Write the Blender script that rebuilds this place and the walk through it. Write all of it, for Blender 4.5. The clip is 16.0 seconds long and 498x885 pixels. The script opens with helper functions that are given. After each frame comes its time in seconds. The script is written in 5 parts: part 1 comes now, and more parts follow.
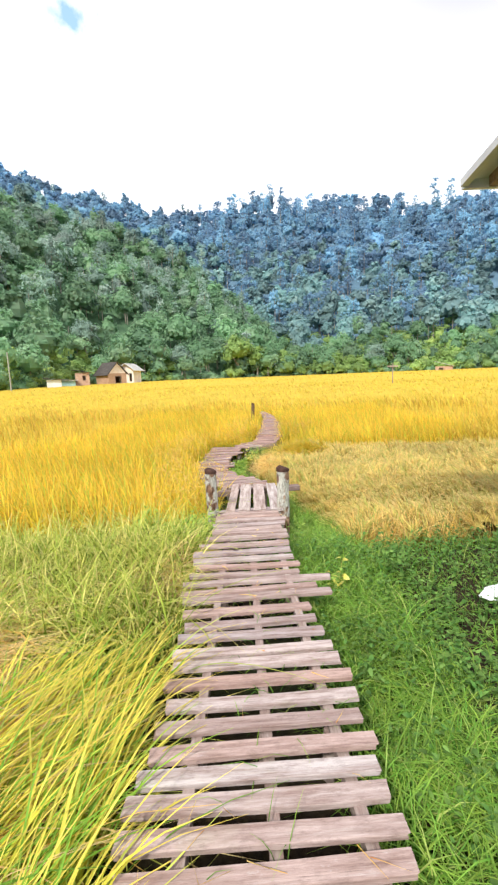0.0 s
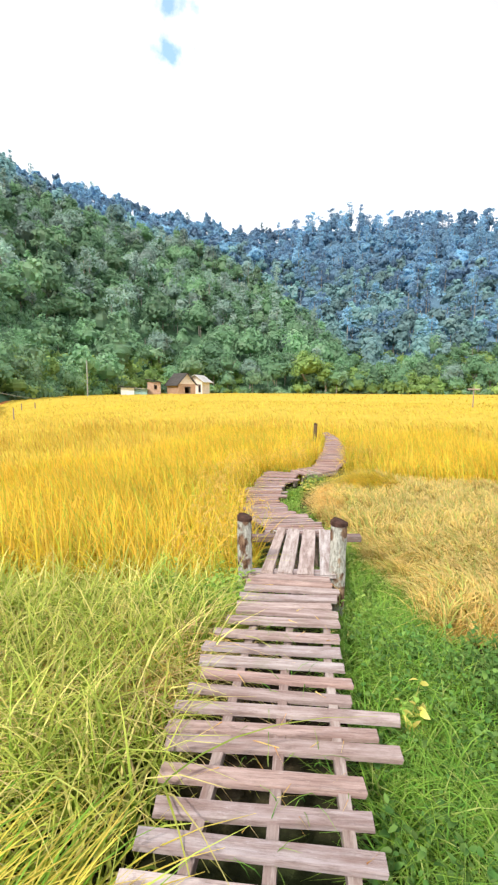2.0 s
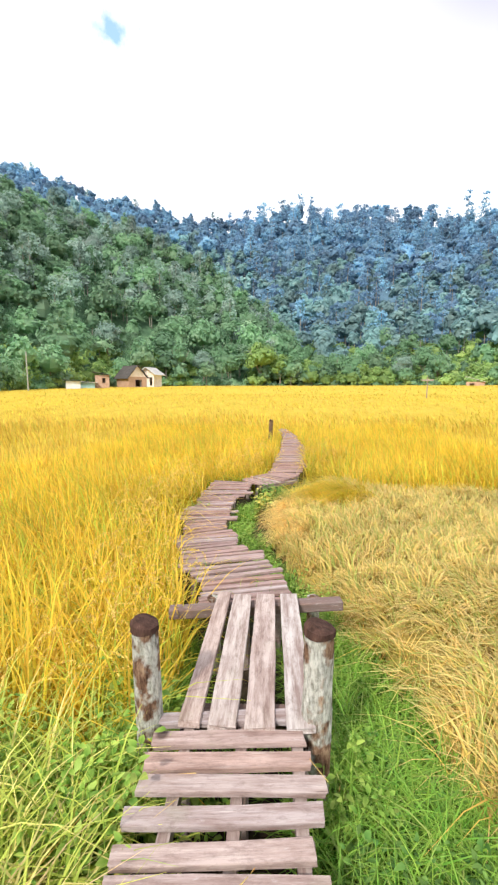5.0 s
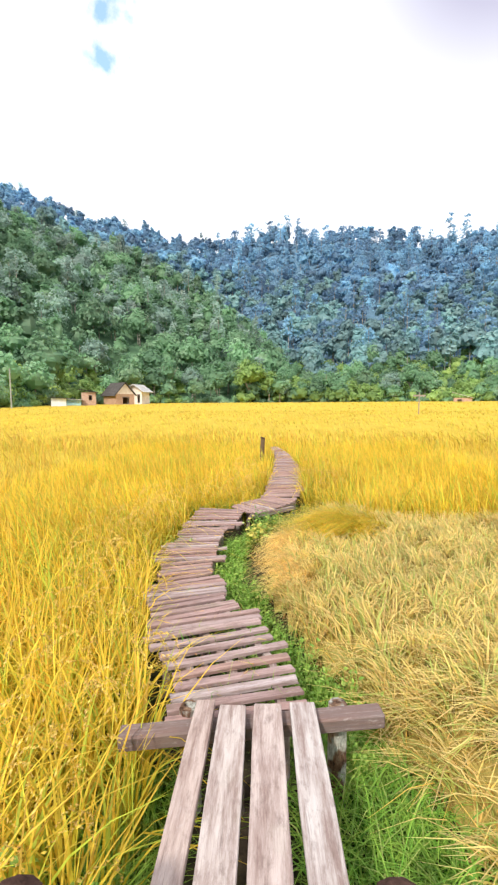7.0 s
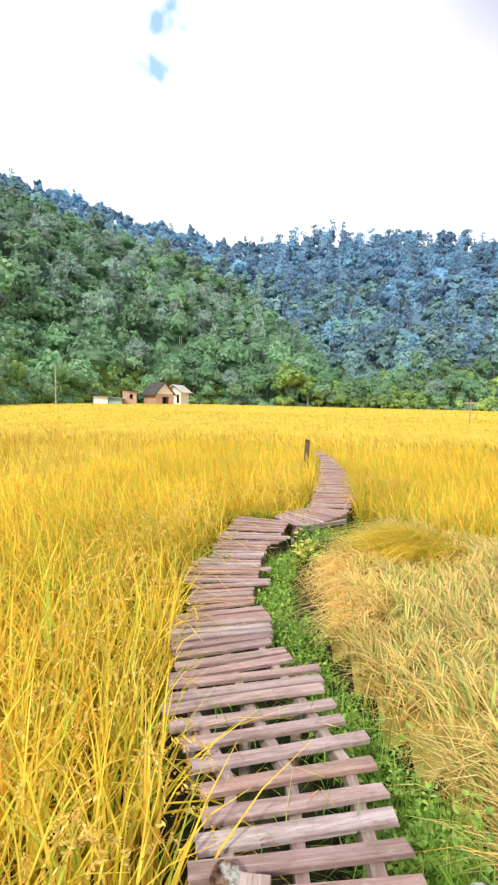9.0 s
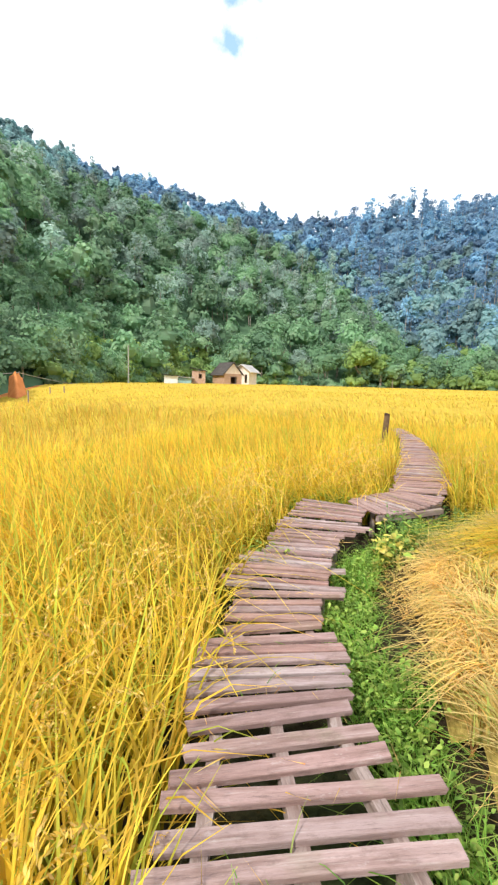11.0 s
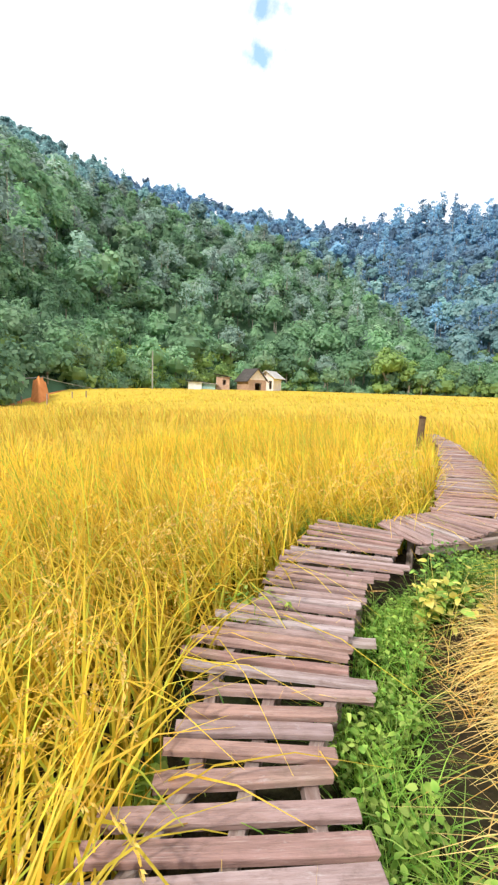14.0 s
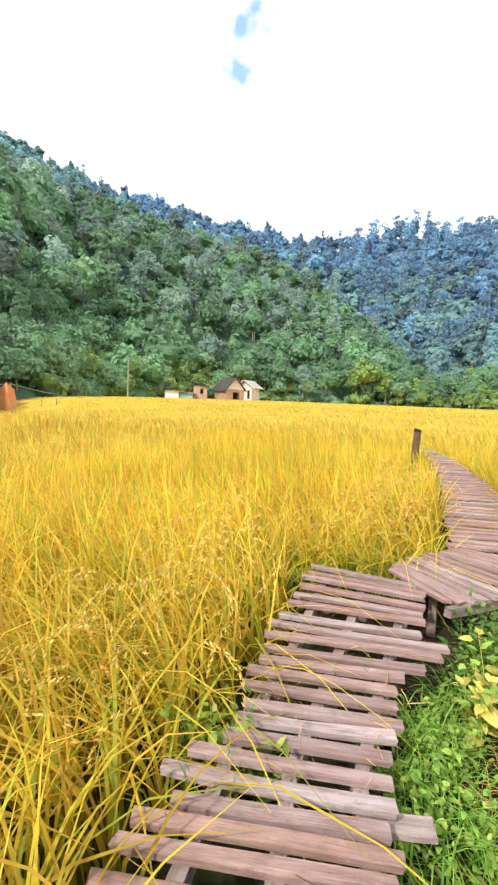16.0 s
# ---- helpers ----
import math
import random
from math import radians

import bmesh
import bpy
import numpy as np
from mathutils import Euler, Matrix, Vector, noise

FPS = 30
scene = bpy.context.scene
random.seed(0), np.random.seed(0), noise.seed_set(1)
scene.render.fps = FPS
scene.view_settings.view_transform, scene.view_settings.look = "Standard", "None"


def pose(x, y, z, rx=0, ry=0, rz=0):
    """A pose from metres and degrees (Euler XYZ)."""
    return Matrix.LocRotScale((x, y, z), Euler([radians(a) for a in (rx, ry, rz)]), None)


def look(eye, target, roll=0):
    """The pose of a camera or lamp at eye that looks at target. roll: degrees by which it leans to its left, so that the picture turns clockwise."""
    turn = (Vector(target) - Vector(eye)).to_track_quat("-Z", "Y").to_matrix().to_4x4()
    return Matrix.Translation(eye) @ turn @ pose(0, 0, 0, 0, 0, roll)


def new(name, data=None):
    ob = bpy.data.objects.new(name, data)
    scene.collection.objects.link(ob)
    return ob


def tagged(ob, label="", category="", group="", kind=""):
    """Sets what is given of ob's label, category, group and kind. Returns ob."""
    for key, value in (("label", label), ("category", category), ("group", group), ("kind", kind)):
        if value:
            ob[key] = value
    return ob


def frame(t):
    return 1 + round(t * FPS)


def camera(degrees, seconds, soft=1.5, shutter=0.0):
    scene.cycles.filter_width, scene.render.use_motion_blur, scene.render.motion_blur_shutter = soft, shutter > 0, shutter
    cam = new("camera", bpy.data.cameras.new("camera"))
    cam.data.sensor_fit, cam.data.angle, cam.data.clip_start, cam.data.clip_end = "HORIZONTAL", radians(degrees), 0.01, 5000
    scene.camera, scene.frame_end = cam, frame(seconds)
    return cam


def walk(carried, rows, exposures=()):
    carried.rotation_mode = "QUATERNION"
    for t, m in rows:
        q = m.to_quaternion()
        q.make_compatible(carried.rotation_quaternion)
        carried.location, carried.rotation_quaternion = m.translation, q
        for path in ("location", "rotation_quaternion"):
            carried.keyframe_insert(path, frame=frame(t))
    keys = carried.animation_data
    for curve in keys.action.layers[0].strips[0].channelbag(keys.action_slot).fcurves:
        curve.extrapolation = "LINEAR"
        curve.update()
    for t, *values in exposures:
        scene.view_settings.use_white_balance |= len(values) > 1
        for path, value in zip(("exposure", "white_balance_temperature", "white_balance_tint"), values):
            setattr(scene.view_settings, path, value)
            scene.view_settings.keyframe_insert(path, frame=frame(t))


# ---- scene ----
cam = camera(58.9, 16.0, soft=2.3)
EXPOSURE = 0.35
PATH = [
    (0, (1.496, 0.36, 1.551), (1.471, 2.338, 1.253), -2.1),
    (0.5, (1.533, 0.618, 1.557), (1.411, 2.591, 1.256), -0.7),
    (1, (1.552, 0.873, 1.599), (1.342, 2.844, 1.338), -0.2),
    (1.5, (1.596, 1.199, 1.582), (1.289, 3.163, 1.365), -0.0),
    (2, (1.613, 1.494, 1.604), (1.3, 3.456, 1.375), 0.5),
    (2.5, (1.541, 1.746, 1.605), (1.287, 3.71, 1.323), 1.4),
    (3, (1.515, 2.022, 1.656), (1.319, 3.985, 1.325), 0.3),
    (3.5, (1.538, 2.301, 1.626), (1.387, 4.27, 1.306), 0.2),
    (4, (1.617, 2.589, 1.642), (1.485, 4.564, 1.351), -0.4),
    (4.2, (1.618, 2.699, 1.663), (1.524, 4.677, 1.383), -0.4),
    (6.3, (1.521, 4.093, 1.541), (1.363, 6.073, 1.307), 0.9),
    (6.5, (1.529, 4.131, 1.549), (1.392, 6.115, 1.33), 0.4),
    (7, (1.51, 4.398, 1.554), (1.444, 6.388, 1.368), -0.2),
    (7.5, (1.486, 4.56, 1.6), (1.42, 6.552, 1.433), 0.0),
    (8, (1.481, 4.797, 1.564), (1.342, 6.786, 1.404), 0.3),
    (8.2, (1.442, 4.896, 1.547), (1.275, 6.882, 1.382), 1.5),
    (10.3, (1.199, 6.162, 1.122), (0.845, 8.122, 0.945), -0.2),
    (10.5, (1.18, 6.299, 1.095), (0.771, 8.247, 0.901), 0.8),
    (11, (1.149, 6.545, 1.104), (0.625, 8.457, 0.841), 1.8),
    (11.5, (1.103, 6.731, 1.079), (0.526, 8.625, 0.799), 2.0),
    (12, (1.041, 6.977, 1.043), (0.454, 8.865, 0.741), 3.1),
    (12.5, (1.037, 7.082, 1.06), (0.419, 8.96, 0.762), 3.5),
    (13, (1.085, 7.311, 0.959), (0.395, 9.171, 0.709), 1.5),
    (13.5, (1.087, 7.526, 0.919), (0.395, 9.385, 0.664), 1.9),
    (14, (1.066, 7.713, 0.931), (0.432, 9.595, 0.696), 2.0),
    (14.5, (0.977, 7.973, 0.922), (0.383, 9.87, 0.705), 3.8),
    (15, (0.915, 8.145, 0.958), (0.301, 10.039, 0.766), 3.5),
    (15.5, (0.858, 8.426, 0.919), (0.222, 10.313, 0.739), 2.1),
    (16, (0.782, 8.622, 0.918), (0.241, 10.538, 0.729), 2.5),
]
walk(cam, [(t, look(eye, target, roll)) for t, eye, target, roll in PATH], [(0, EXPOSURE), (16, EXPOSURE)])

# ---- light ----
SUN_EL, SUN_AZ = radians(43), radians(205)
sun_data = bpy.data.lights.new("sun", "SUN")
sun_data.energy, sun_data.angle, sun_data.color = 3.3, radians(4), (1.0, 0.95, 0.86)
sun = new("sun", sun_data)
sun_dir = Vector((math.sin(SUN_AZ) * math.cos(SUN_EL), math.cos(SUN_AZ) * math.cos(SUN_EL), math.sin(SUN_EL)))
sun.matrix_world = look(sun_dir * 50, (0, 0, 0))

world = bpy.data.worlds.new("sky")
scene.world = world
world.use_nodes = True
wn, wl = world.node_tree.nodes, world.node_tree.links
wn.clear()
w_out, w_bg = wn.new("ShaderNodeOutputWorld"), wn.new("ShaderNodeBackground")
w_sky = wn.new("ShaderNodeTexSky")
w_sky.sky_type, w_sky.sun_disc, w_sky.sun_elevation, w_sky.sun_rotation = "NISHITA", False, SUN_EL, SUN_AZ
w_tc = wn.new("ShaderNodeTexCoord")
w_noise = wn.new("ShaderNodeTexNoise")
w_noise.inputs["Scale"].default_value, w_noise.inputs["Detail"].default_value = 26.0, 5.0
w_noise2 = wn.new("ShaderNodeTexNoise")
w_noise2.inputs["Scale"].default_value, w_noise2.inputs["Detail"].default_value = 1.6, 5.0
wl.new(w_tc.outputs["Generated"], w_noise.inputs["Vector"])
wl.new(w_tc.outputs["Generated"], w_noise2.inputs["Vector"])
# a small gap of blue between bright clouds
def sky_way(az, el):
    return Vector((math.sin(radians(az)) * math.cos(radians(el)), math.cos(radians(az)) * math.cos(radians(el)), math.sin(radians(el))))


def sky_distance(az, el):
    nd = wn.new("ShaderNodeVectorMath")
    nd.operation = "DISTANCE"
    nd.inputs[1].default_value = sky_way(az, el)
    wl.new(w_tc.outputs["Generated"], nd.inputs[0])
    return nd.outputs["Value"]


w_near = wn.new("ShaderNodeMath")
w_near.operation = "MINIMUM"
wl.new(sky_distance(-17.9, 38.3), w_near.inputs[0])
wl.new(sky_distance(-19.0, 35.0), w_near.inputs[1])
w_add = wn.new("ShaderNodeMath")
w_add.operation = "MULTIPLY_ADD"
w_add.inputs[1].default_value, w_add.inputs[2].default_value = 0.15, -0.062
wl.new(w_noise.outputs["Fac"], w_add.inputs[0])
w_sub = wn.new("ShaderNodeMath")
w_sub.operation = "SUBTRACT"
wl.new(w_near.outputs[0], w_sub.inputs[0])
wl.new(w_add.outputs[0], w_sub.inputs[1])
w_ramp = wn.new("ShaderNodeMapRange")
w_ramp.inputs["From Min"].default_value, w_ramp.inputs["From Max"].default_value = -0.014, 0.018
w_ramp.inputs["To Min"].default_value, w_ramp.inputs["To Max"].default_value = 0.3, 1.0
wl.new(w_sub.outputs[0], w_ramp.inputs["Value"])
w_cloud = wn.new("ShaderNodeMix")
w_cloud.data_type = "RGBA"
w_cloud.inputs["A"].default_value = (8.2, 8.6, 9.6, 1)
w_cloud.inputs["B"].default_value = (12.0, 12.1, 12.4, 1)
wl.new(w_noise2.outputs["Fac"], w_cloud.inputs["Factor"])
# one greyish lilac cloud among the white ones
w_grey = wn.new("ShaderNodeMapRange")
w_grey.inputs["From Min"].default_value, w_grey.inputs["From Max"].default_value = 0.12, 0.27
w_grey.inputs["To Min"].default_value, w_grey.inputs["To Max"].default_value = 1.0, 0.0
wl.new(sky_distance(27.0, 43.0), w_grey.inputs["Value"])
w_lilac = wn.new("ShaderNodeMix")
w_lilac.data_type = "RGBA"
w_lilac.inputs["B"].default_value = (5.6, 5.5, 6.9, 1)
wl.new(w_grey.outputs["Result"], w_lilac.inputs["Factor"])
wl.new(w_cloud.outputs["Result"], w_lilac.inputs["A"])
w_mix = wn.new("ShaderNodeMix")
w_mix.data_type = "RGBA"
wl.new(w_ramp.outputs["Result"], w_mix.inputs["Factor"])
w_blue = wn.new("ShaderNodeVectorMath")
w_blue.operation = "MULTIPLY"
w_blue.inputs[1].default_value = (1.25, 2.75, 2.9)
wl.new(w_sky.outputs["Color"], w_blue.inputs[0])
wl.new(w_blue.outputs[0], w_mix.inputs["A"])
wl.new(w_lilac.outputs["Result"], w_mix.inputs["B"])
wl.new(w_mix.outputs["Result"], w_bg.inputs["Color"])
w_bg.inputs["Strength"].default_value = 0.1
wl.new(w_bg.outputs[0], w_out.inputs["Surface"])


# ---- materials ----
class Mat:
    """A node material under construction."""

    def __init__(self, name, rough=0.7, spec=0.3):
        self.m = bpy.data.materials.new(name)
        self.m.use_nodes = True
        self.n, self.l = self.m.node_tree.nodes, self.m.node_tree.links
        self.b = self.n["Principled BSDF"]
        self.out = self.n["Material Output"]
        self.b.inputs["Roughness"].default_value = rough
        self.b.inputs["Specular IOR Level"].default_value = spec

    def node(self, kind, **kw):
        nd = self.n.new(kind)
        for k, v in kw.items():
            nd.inputs[k].default_value = v
        return nd

    def coord(self, scale=(1, 1, 1), kind="Object", seeded=False):
        tc = self.node("ShaderNodeTexCoord")
        mp = self.node("ShaderNodeMapping")
        mp.inputs["Scale"].default_value = scale
        self.l.new(tc.outputs[kind], mp.inputs["Vector"])
        if seeded:
            oi = self.node("ShaderNodeObjectInfo")
            mul = self.node("ShaderNodeVectorMath")
            mul.operation = "MULTIPLY_ADD"
            mul.inputs[1].default_value = (37.0, 19.0, 53.0)
            self.l.new(oi.outputs["Random"], mul.inputs[0])
            self.l.new(mp.outputs[0], mul.inputs[2])
            return mul.outputs[0]
        return mp.outputs[0]

    def noise(self, vec, scale, detail=4.0, rough=0.55):
        nd = self.node("ShaderNodeTexNoise", Scale=scale, Detail=detail, Roughness=rough)
        self.l.new(vec, nd.inputs["Vector"])
        return nd.outputs["Fac"]

    def ramp(self, fac, stops):
        nd = self.node("ShaderNodeValToRGB")
        el = nd.color_ramp.elements
        el[0].position, el[0].color = stops[0][0], (*stops[0][1], 1)
        el[1].position, el[1].color = stops[-1][0], (*stops[-1][1], 1)
        for p, c in stops[1:-1]:
            e = el.new(p)
            e.color = (*c, 1)
        self.l.new(fac, nd.inputs["Fac"])
        return nd.outputs["Color"]

    def span(self, fac, a, b, c=0.0, d=1.0):
        nd = self.node("ShaderNodeMapRange")
        for k, v in zip(("From Min", "From Max", "To Min", "To Max"), (a, b, c, d)):
            nd.inputs[k].default_value = v
        self.l.new(fac, nd.inputs["Value"])
        return nd.outputs["Result"]

    def mix(self, fac, a, b, blend="MIX"):
        nd = self.node("ShaderNodeMix")
        nd.data_type, nd.blend_type = "RGBA", blend
        for key, v in (("Factor", fac), ("A", a), ("B", b)):
            if isinstance(v, (int, float)):
                nd.inputs[key].default_value = v
            elif isinstance(v, tuple):
                nd.inputs[key].default_value = (*v, 1)
            else:
                self.l.new(v, nd.inputs[key])
        return nd.outputs["Result"]

    def island(self):
        return self.node("ShaderNodeNewGeometry").outputs["Random Per Island"]

    def rand(self):
        return self.node("ShaderNodeObjectInfo").outputs["Random"]

    def attr(self, name):
        nd = self.node("ShaderNodeAttribute")
        nd.attribute_name = name
        return nd.outputs["Fac"]

    def colour(self, c):
        if isinstance(c, tuple):
            self.b.inputs["Base Color"].default_value = (*c, 1)
        else:
            self.l.new(c, self.b.inputs["Base Color"])
        return self

    def bump(self, height, strength=0.4, dist=0.01):
        nd = self.node("ShaderNodeBump", Strength=strength, Distance=dist)
        self.l.new(height, nd.inputs["Height"])
        self.l.new(nd.outputs[0], self.b.inputs["Normal"])
        return self

    def leafy(self, c, share=0.35):
        """Lets light through thin leaves."""
        self.colour(c)
        tr = self.node("ShaderNodeBsdfTranslucent")
        self.l.new(c, tr.inputs["Color"])
        mx = self.node("ShaderNodeMixShader", Fac=share)
        self.l.new(self.b.outputs[0], mx.inputs[1])
        self.l.new(tr.outputs[0], mx.inputs[2])
        self.l.new(mx.outputs[0], self.out.inputs["Surface"])
        return self


def blade_material(name, base, mid, tip, odd, share=0.35, odd_from=0.8):
    """Blades: colour runs from base to tip and varies from blade to blade."""
    k = Mat(name, rough=0.55, spec=0.25)
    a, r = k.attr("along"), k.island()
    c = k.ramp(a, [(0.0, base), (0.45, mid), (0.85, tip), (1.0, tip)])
    c = k.mix(k.span(r, odd_from - 0.04, odd_from + 0.04), c, odd)
    r2 = k.node("ShaderNodeMath", )
    r2.operation = "FRACT"
    mul = k.node("ShaderNodeMath")
    mul.operation = "MULTIPLY"
    mul.inputs[1].default_value = 17.3
    k.l.new(r, mul.inputs[0])
    k.l.new(mul.outputs[0], r2.inputs[0])
    v = k.span(r2.outputs[0], 0, 1, 0.62, 1.2)
    hsv = k.node("ShaderNodeHueSaturation")
    k.l.new(v, hsv.inputs["Value"])
    k.l.new(k.span(r, 0, 1, 0.475, 0.52), hsv.inputs["Hue"])
    k.l.new(c, hsv.inputs["Color"])
    pn = k.noise(k.coord(), 0.55, 3)
    hs2 = k.node("ShaderNodeHueSaturation")
    k.l.new(k.span(pn, 0.3, 0.7, 0.85, 1.12), hs2.inputs["Value"])
    k.l.new(hsv.outputs[0], hs2.inputs["Color"])
    k.leafy(hs2.outputs[0], share)
    return k.m


M_RICE = blade_material("ripe_rice", (0.44, 0.40, 0.04), (0.81, 0.615, 0.055), (0.93, 0.695, 0.08), (0.60, 0.62, 0.07), 0.5, odd_from=0.82)
M_RICE_FAR = blade_material("ripe_rice_distant", (0.60, 0.45, 0.05), (0.68, 0.505, 0.06), (0.73, 0.545, 0.08), (0.66, 0.55, 0.09), 0.45, odd_from=0.85)
M_GRAIN = blade_material("rice_grain", (0.88, 0.62, 0.12), (0.92, 0.69, 0.17), (0.94, 0.76, 0.26), (0.90, 0.54, 0.10), 0.4)
M_STRAW = blade_material("lodged_rice", (0.36, 0.28, 0.07), (0.78, 0.60, 0.17), (0.90, 0.75, 0.30), (0.50, 0.52, 0.13), 0.42, odd_from=0.76)
M_STUB = blade_material("rice_stalks", (0.60, 0.30, 0.08), (0.88, 0.62, 0.19), (0.92, 0.72, 0.25), (0.84, 0.46, 0.12), 0.4, odd_from=0.8)
# Dark root colours of M_TALL, M_SWEEP and M_GRASS paint in shade between stems.
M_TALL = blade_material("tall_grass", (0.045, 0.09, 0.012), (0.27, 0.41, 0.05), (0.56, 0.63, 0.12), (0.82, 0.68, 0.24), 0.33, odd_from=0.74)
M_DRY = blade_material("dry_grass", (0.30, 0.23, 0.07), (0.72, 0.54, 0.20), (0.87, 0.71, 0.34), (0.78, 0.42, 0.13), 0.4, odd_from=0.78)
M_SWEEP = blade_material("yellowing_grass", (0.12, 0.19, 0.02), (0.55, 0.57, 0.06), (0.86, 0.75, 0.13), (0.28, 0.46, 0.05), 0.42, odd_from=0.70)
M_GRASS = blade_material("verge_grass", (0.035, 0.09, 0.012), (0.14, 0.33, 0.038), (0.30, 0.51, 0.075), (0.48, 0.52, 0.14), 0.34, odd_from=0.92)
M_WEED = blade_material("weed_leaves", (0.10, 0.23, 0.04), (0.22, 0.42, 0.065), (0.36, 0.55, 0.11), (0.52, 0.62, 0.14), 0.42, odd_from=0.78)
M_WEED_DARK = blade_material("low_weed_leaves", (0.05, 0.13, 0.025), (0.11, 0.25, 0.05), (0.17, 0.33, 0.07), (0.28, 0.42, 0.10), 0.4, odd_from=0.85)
M_YELLOW = blade_material("yellow_leaves", (0.42, 0.50, 0.08), (0.70, 0.66, 0.12), (0.82, 0.76, 0.20), (0.36, 0.52, 0.10), odd_from=0.65)


def soil_material():
    k = Mat("paddy_soil", rough=0.9, spec=0.2)
    v = k.coord()
    n1, n2 = k.noise(v, 0.35, 5), k.noise(v, 14, 6, 0.7)
    c = k.ramp(n2, [(0.3, (0.018, 0.012, 0.008)), (0.55, (0.045, 0.03, 0.018)), (0.75, (0.10, 0.065, 0.04))])
    c = k.mix(k.span(n1, 0.45, 0.62), c, k.ramp(n2, [(0.3, (0.015, 0.025, 0.008)), (0.7, (0.05, 0.075, 0.02))]))
    k.colour(c).bump(n2, 0.8, 0.05)
    return k.m


def canopy_material():
    k = Mat("rice_canopy", rough=0.8, spec=0.1)
    v = k.coord()
    st = k.coord((1.0, 0.35, 1.0))
    n1, n2, n3 = k.noise(v, 0.09, 4), k.noise(st, 1.7, 6, 0.65), k.noise(v, 9, 5, 0.7)
    c = k.ramp(n2, [(0.3, (0.49, 0.35, 0.04)), (0.5, (0.60, 0.43, 0.055)), (0.75, (0.69, 0.50, 0.075))])
    c = k.mix(k.span(n1, 0.5, 0.75, 0, 0.5), c, (0.72, 0.52, 0.05))
    c = k.mix(k.span(n3, 0.2, 0.5, 0.45, 0), c, (0.42, 0.30, 0.02))
    k.colour(c).bump(n3, 0.7, 0.15)
    return k.m


def mat_straw_mat():
    k = Mat("straw_mat", rough=0.85, spec=0.15)
    v = k.coord((1, 1, 1))
    wv = k.coord((9, 2.2, 2))
    n1, n2 = k.noise(v, 1.1, 4), k.noise(wv, 5, 6, 0.75)
    c = k.ramp(n2, [(0.3, (0.20, 0.15, 0.04)), (0.5, (0.44, 0.33, 0.09)), (0.7, (0.66, 0.50, 0.16))])
    c = k.mix(k.span(n1, 0.45, 0.7, 0, 0.4), c, (0.34, 0.34, 0.07))
    k.colour(c).bump(n2, 0.8, 0.04)
    return k.m


def wood_material(name, tones, moss=0.25, grain=1.0):
    """Weathered timber: the grain runs along the piece's own x axis."""
    k = Mat(name, rough=0.75, spec=0.25)
    v = k.coord((1.2, 11 * grain, 11 * grain), seeded=True)
    w = k.coord((1, 1, 1), seeded=True)
    fine = k.coord((3, 60 * grain, 60 * grain), seeded=True)
    n1, n2, n3 = k.noise(v, 2.2, 6, 0.7), k.noise(w, 3.2, 4), k.noise(fine, 1.5, 5, 0.75)
    a = k.ramp(k.rand(), [(i / max(1, len(tones) - 1), t) for i, t in enumerate(tones)])
    c = k.mix(k.span(n1, 0.36, 0.60, 0.8, 0), a, (0.20, 0.12, 0.10))
    c = k.mix(k.span(n3, 0.55, 0.75, 0, 0.5), c, (0.62, 0.55, 0.52))
    c = k.mix(k.span(n3, 0.42, 0.25, 0, 0.75), c, (0.07, 0.045, 0.04))
    c = k.mix(k.span(n2, 0.60, 0.72, 0, moss), c, (0.22, 0.25, 0.14))
    st = k.noise(k.coord((4, 9, 9), seeded=True), 3.0, 6, 0.75)
    c = k.mix(k.span(st, 0.52, 0.68, 0, 0.5), c, (0.15, 0.10, 0.085))
    c = k.mix(k.span(st, 0.40, 0.30, 0, 0.35), c, (0.60, 0.55, 0.54))
    knots = k.node("ShaderNodeTexVoronoi", Scale=1.6)
    k.l.new(w, knots.inputs["Vector"])
    c = k.mix(k.span(knots.outputs["Distance"], 0.035, 0.06, 0.8, 0), c, (0.05, 0.03, 0.025))
    k.colour(c).bump(n3, 0.8, 0.006)
    return k.m


M_SOIL, M_CANOPY, M_MAT = soil_material(), canopy_material(), mat_straw_mat()
M_PLANK = wood_material("weathered_plank", [(0.50, 0.41, 0.39), (0.44, 0.29, 0.25), (0.54, 0.48, 0.47), (0.36, 0.27, 0.25), (0.55, 0.46, 0.44), (0.47, 0.31, 0.26), (0.42, 0.38, 0.39), (0.40, 0.31, 0.30)])
M_PLANK_PINK = wood_material("pinkish_plank", [(0.44, 0.32, 0.31), (0.37, 0.21, 0.18), (0.49, 0.41, 0.41), (0.29, 0.19, 0.18), (0.45, 0.34, 0.33), (0.42, 0.25, 0.20), (0.37, 0.31, 0.32)])
M_SLAT = wood_material("bare_slat", [(0.44, 0.32, 0.28), (0.56, 0.48, 0.45), (0.53, 0.43, 0.40), (0.58, 0.55, 0.54), (0.50, 0.39, 0.35)], 0.15)
M_BEAM = wood_material("dark_beam", [(0.19, 0.14, 0.13), (0.14, 0.10, 0.09)], 0.2)
M_JOIST = wood_material("joist_wood", [(0.42, 0.35, 0.32), (0.30, 0.23, 0.21)], 0.3)


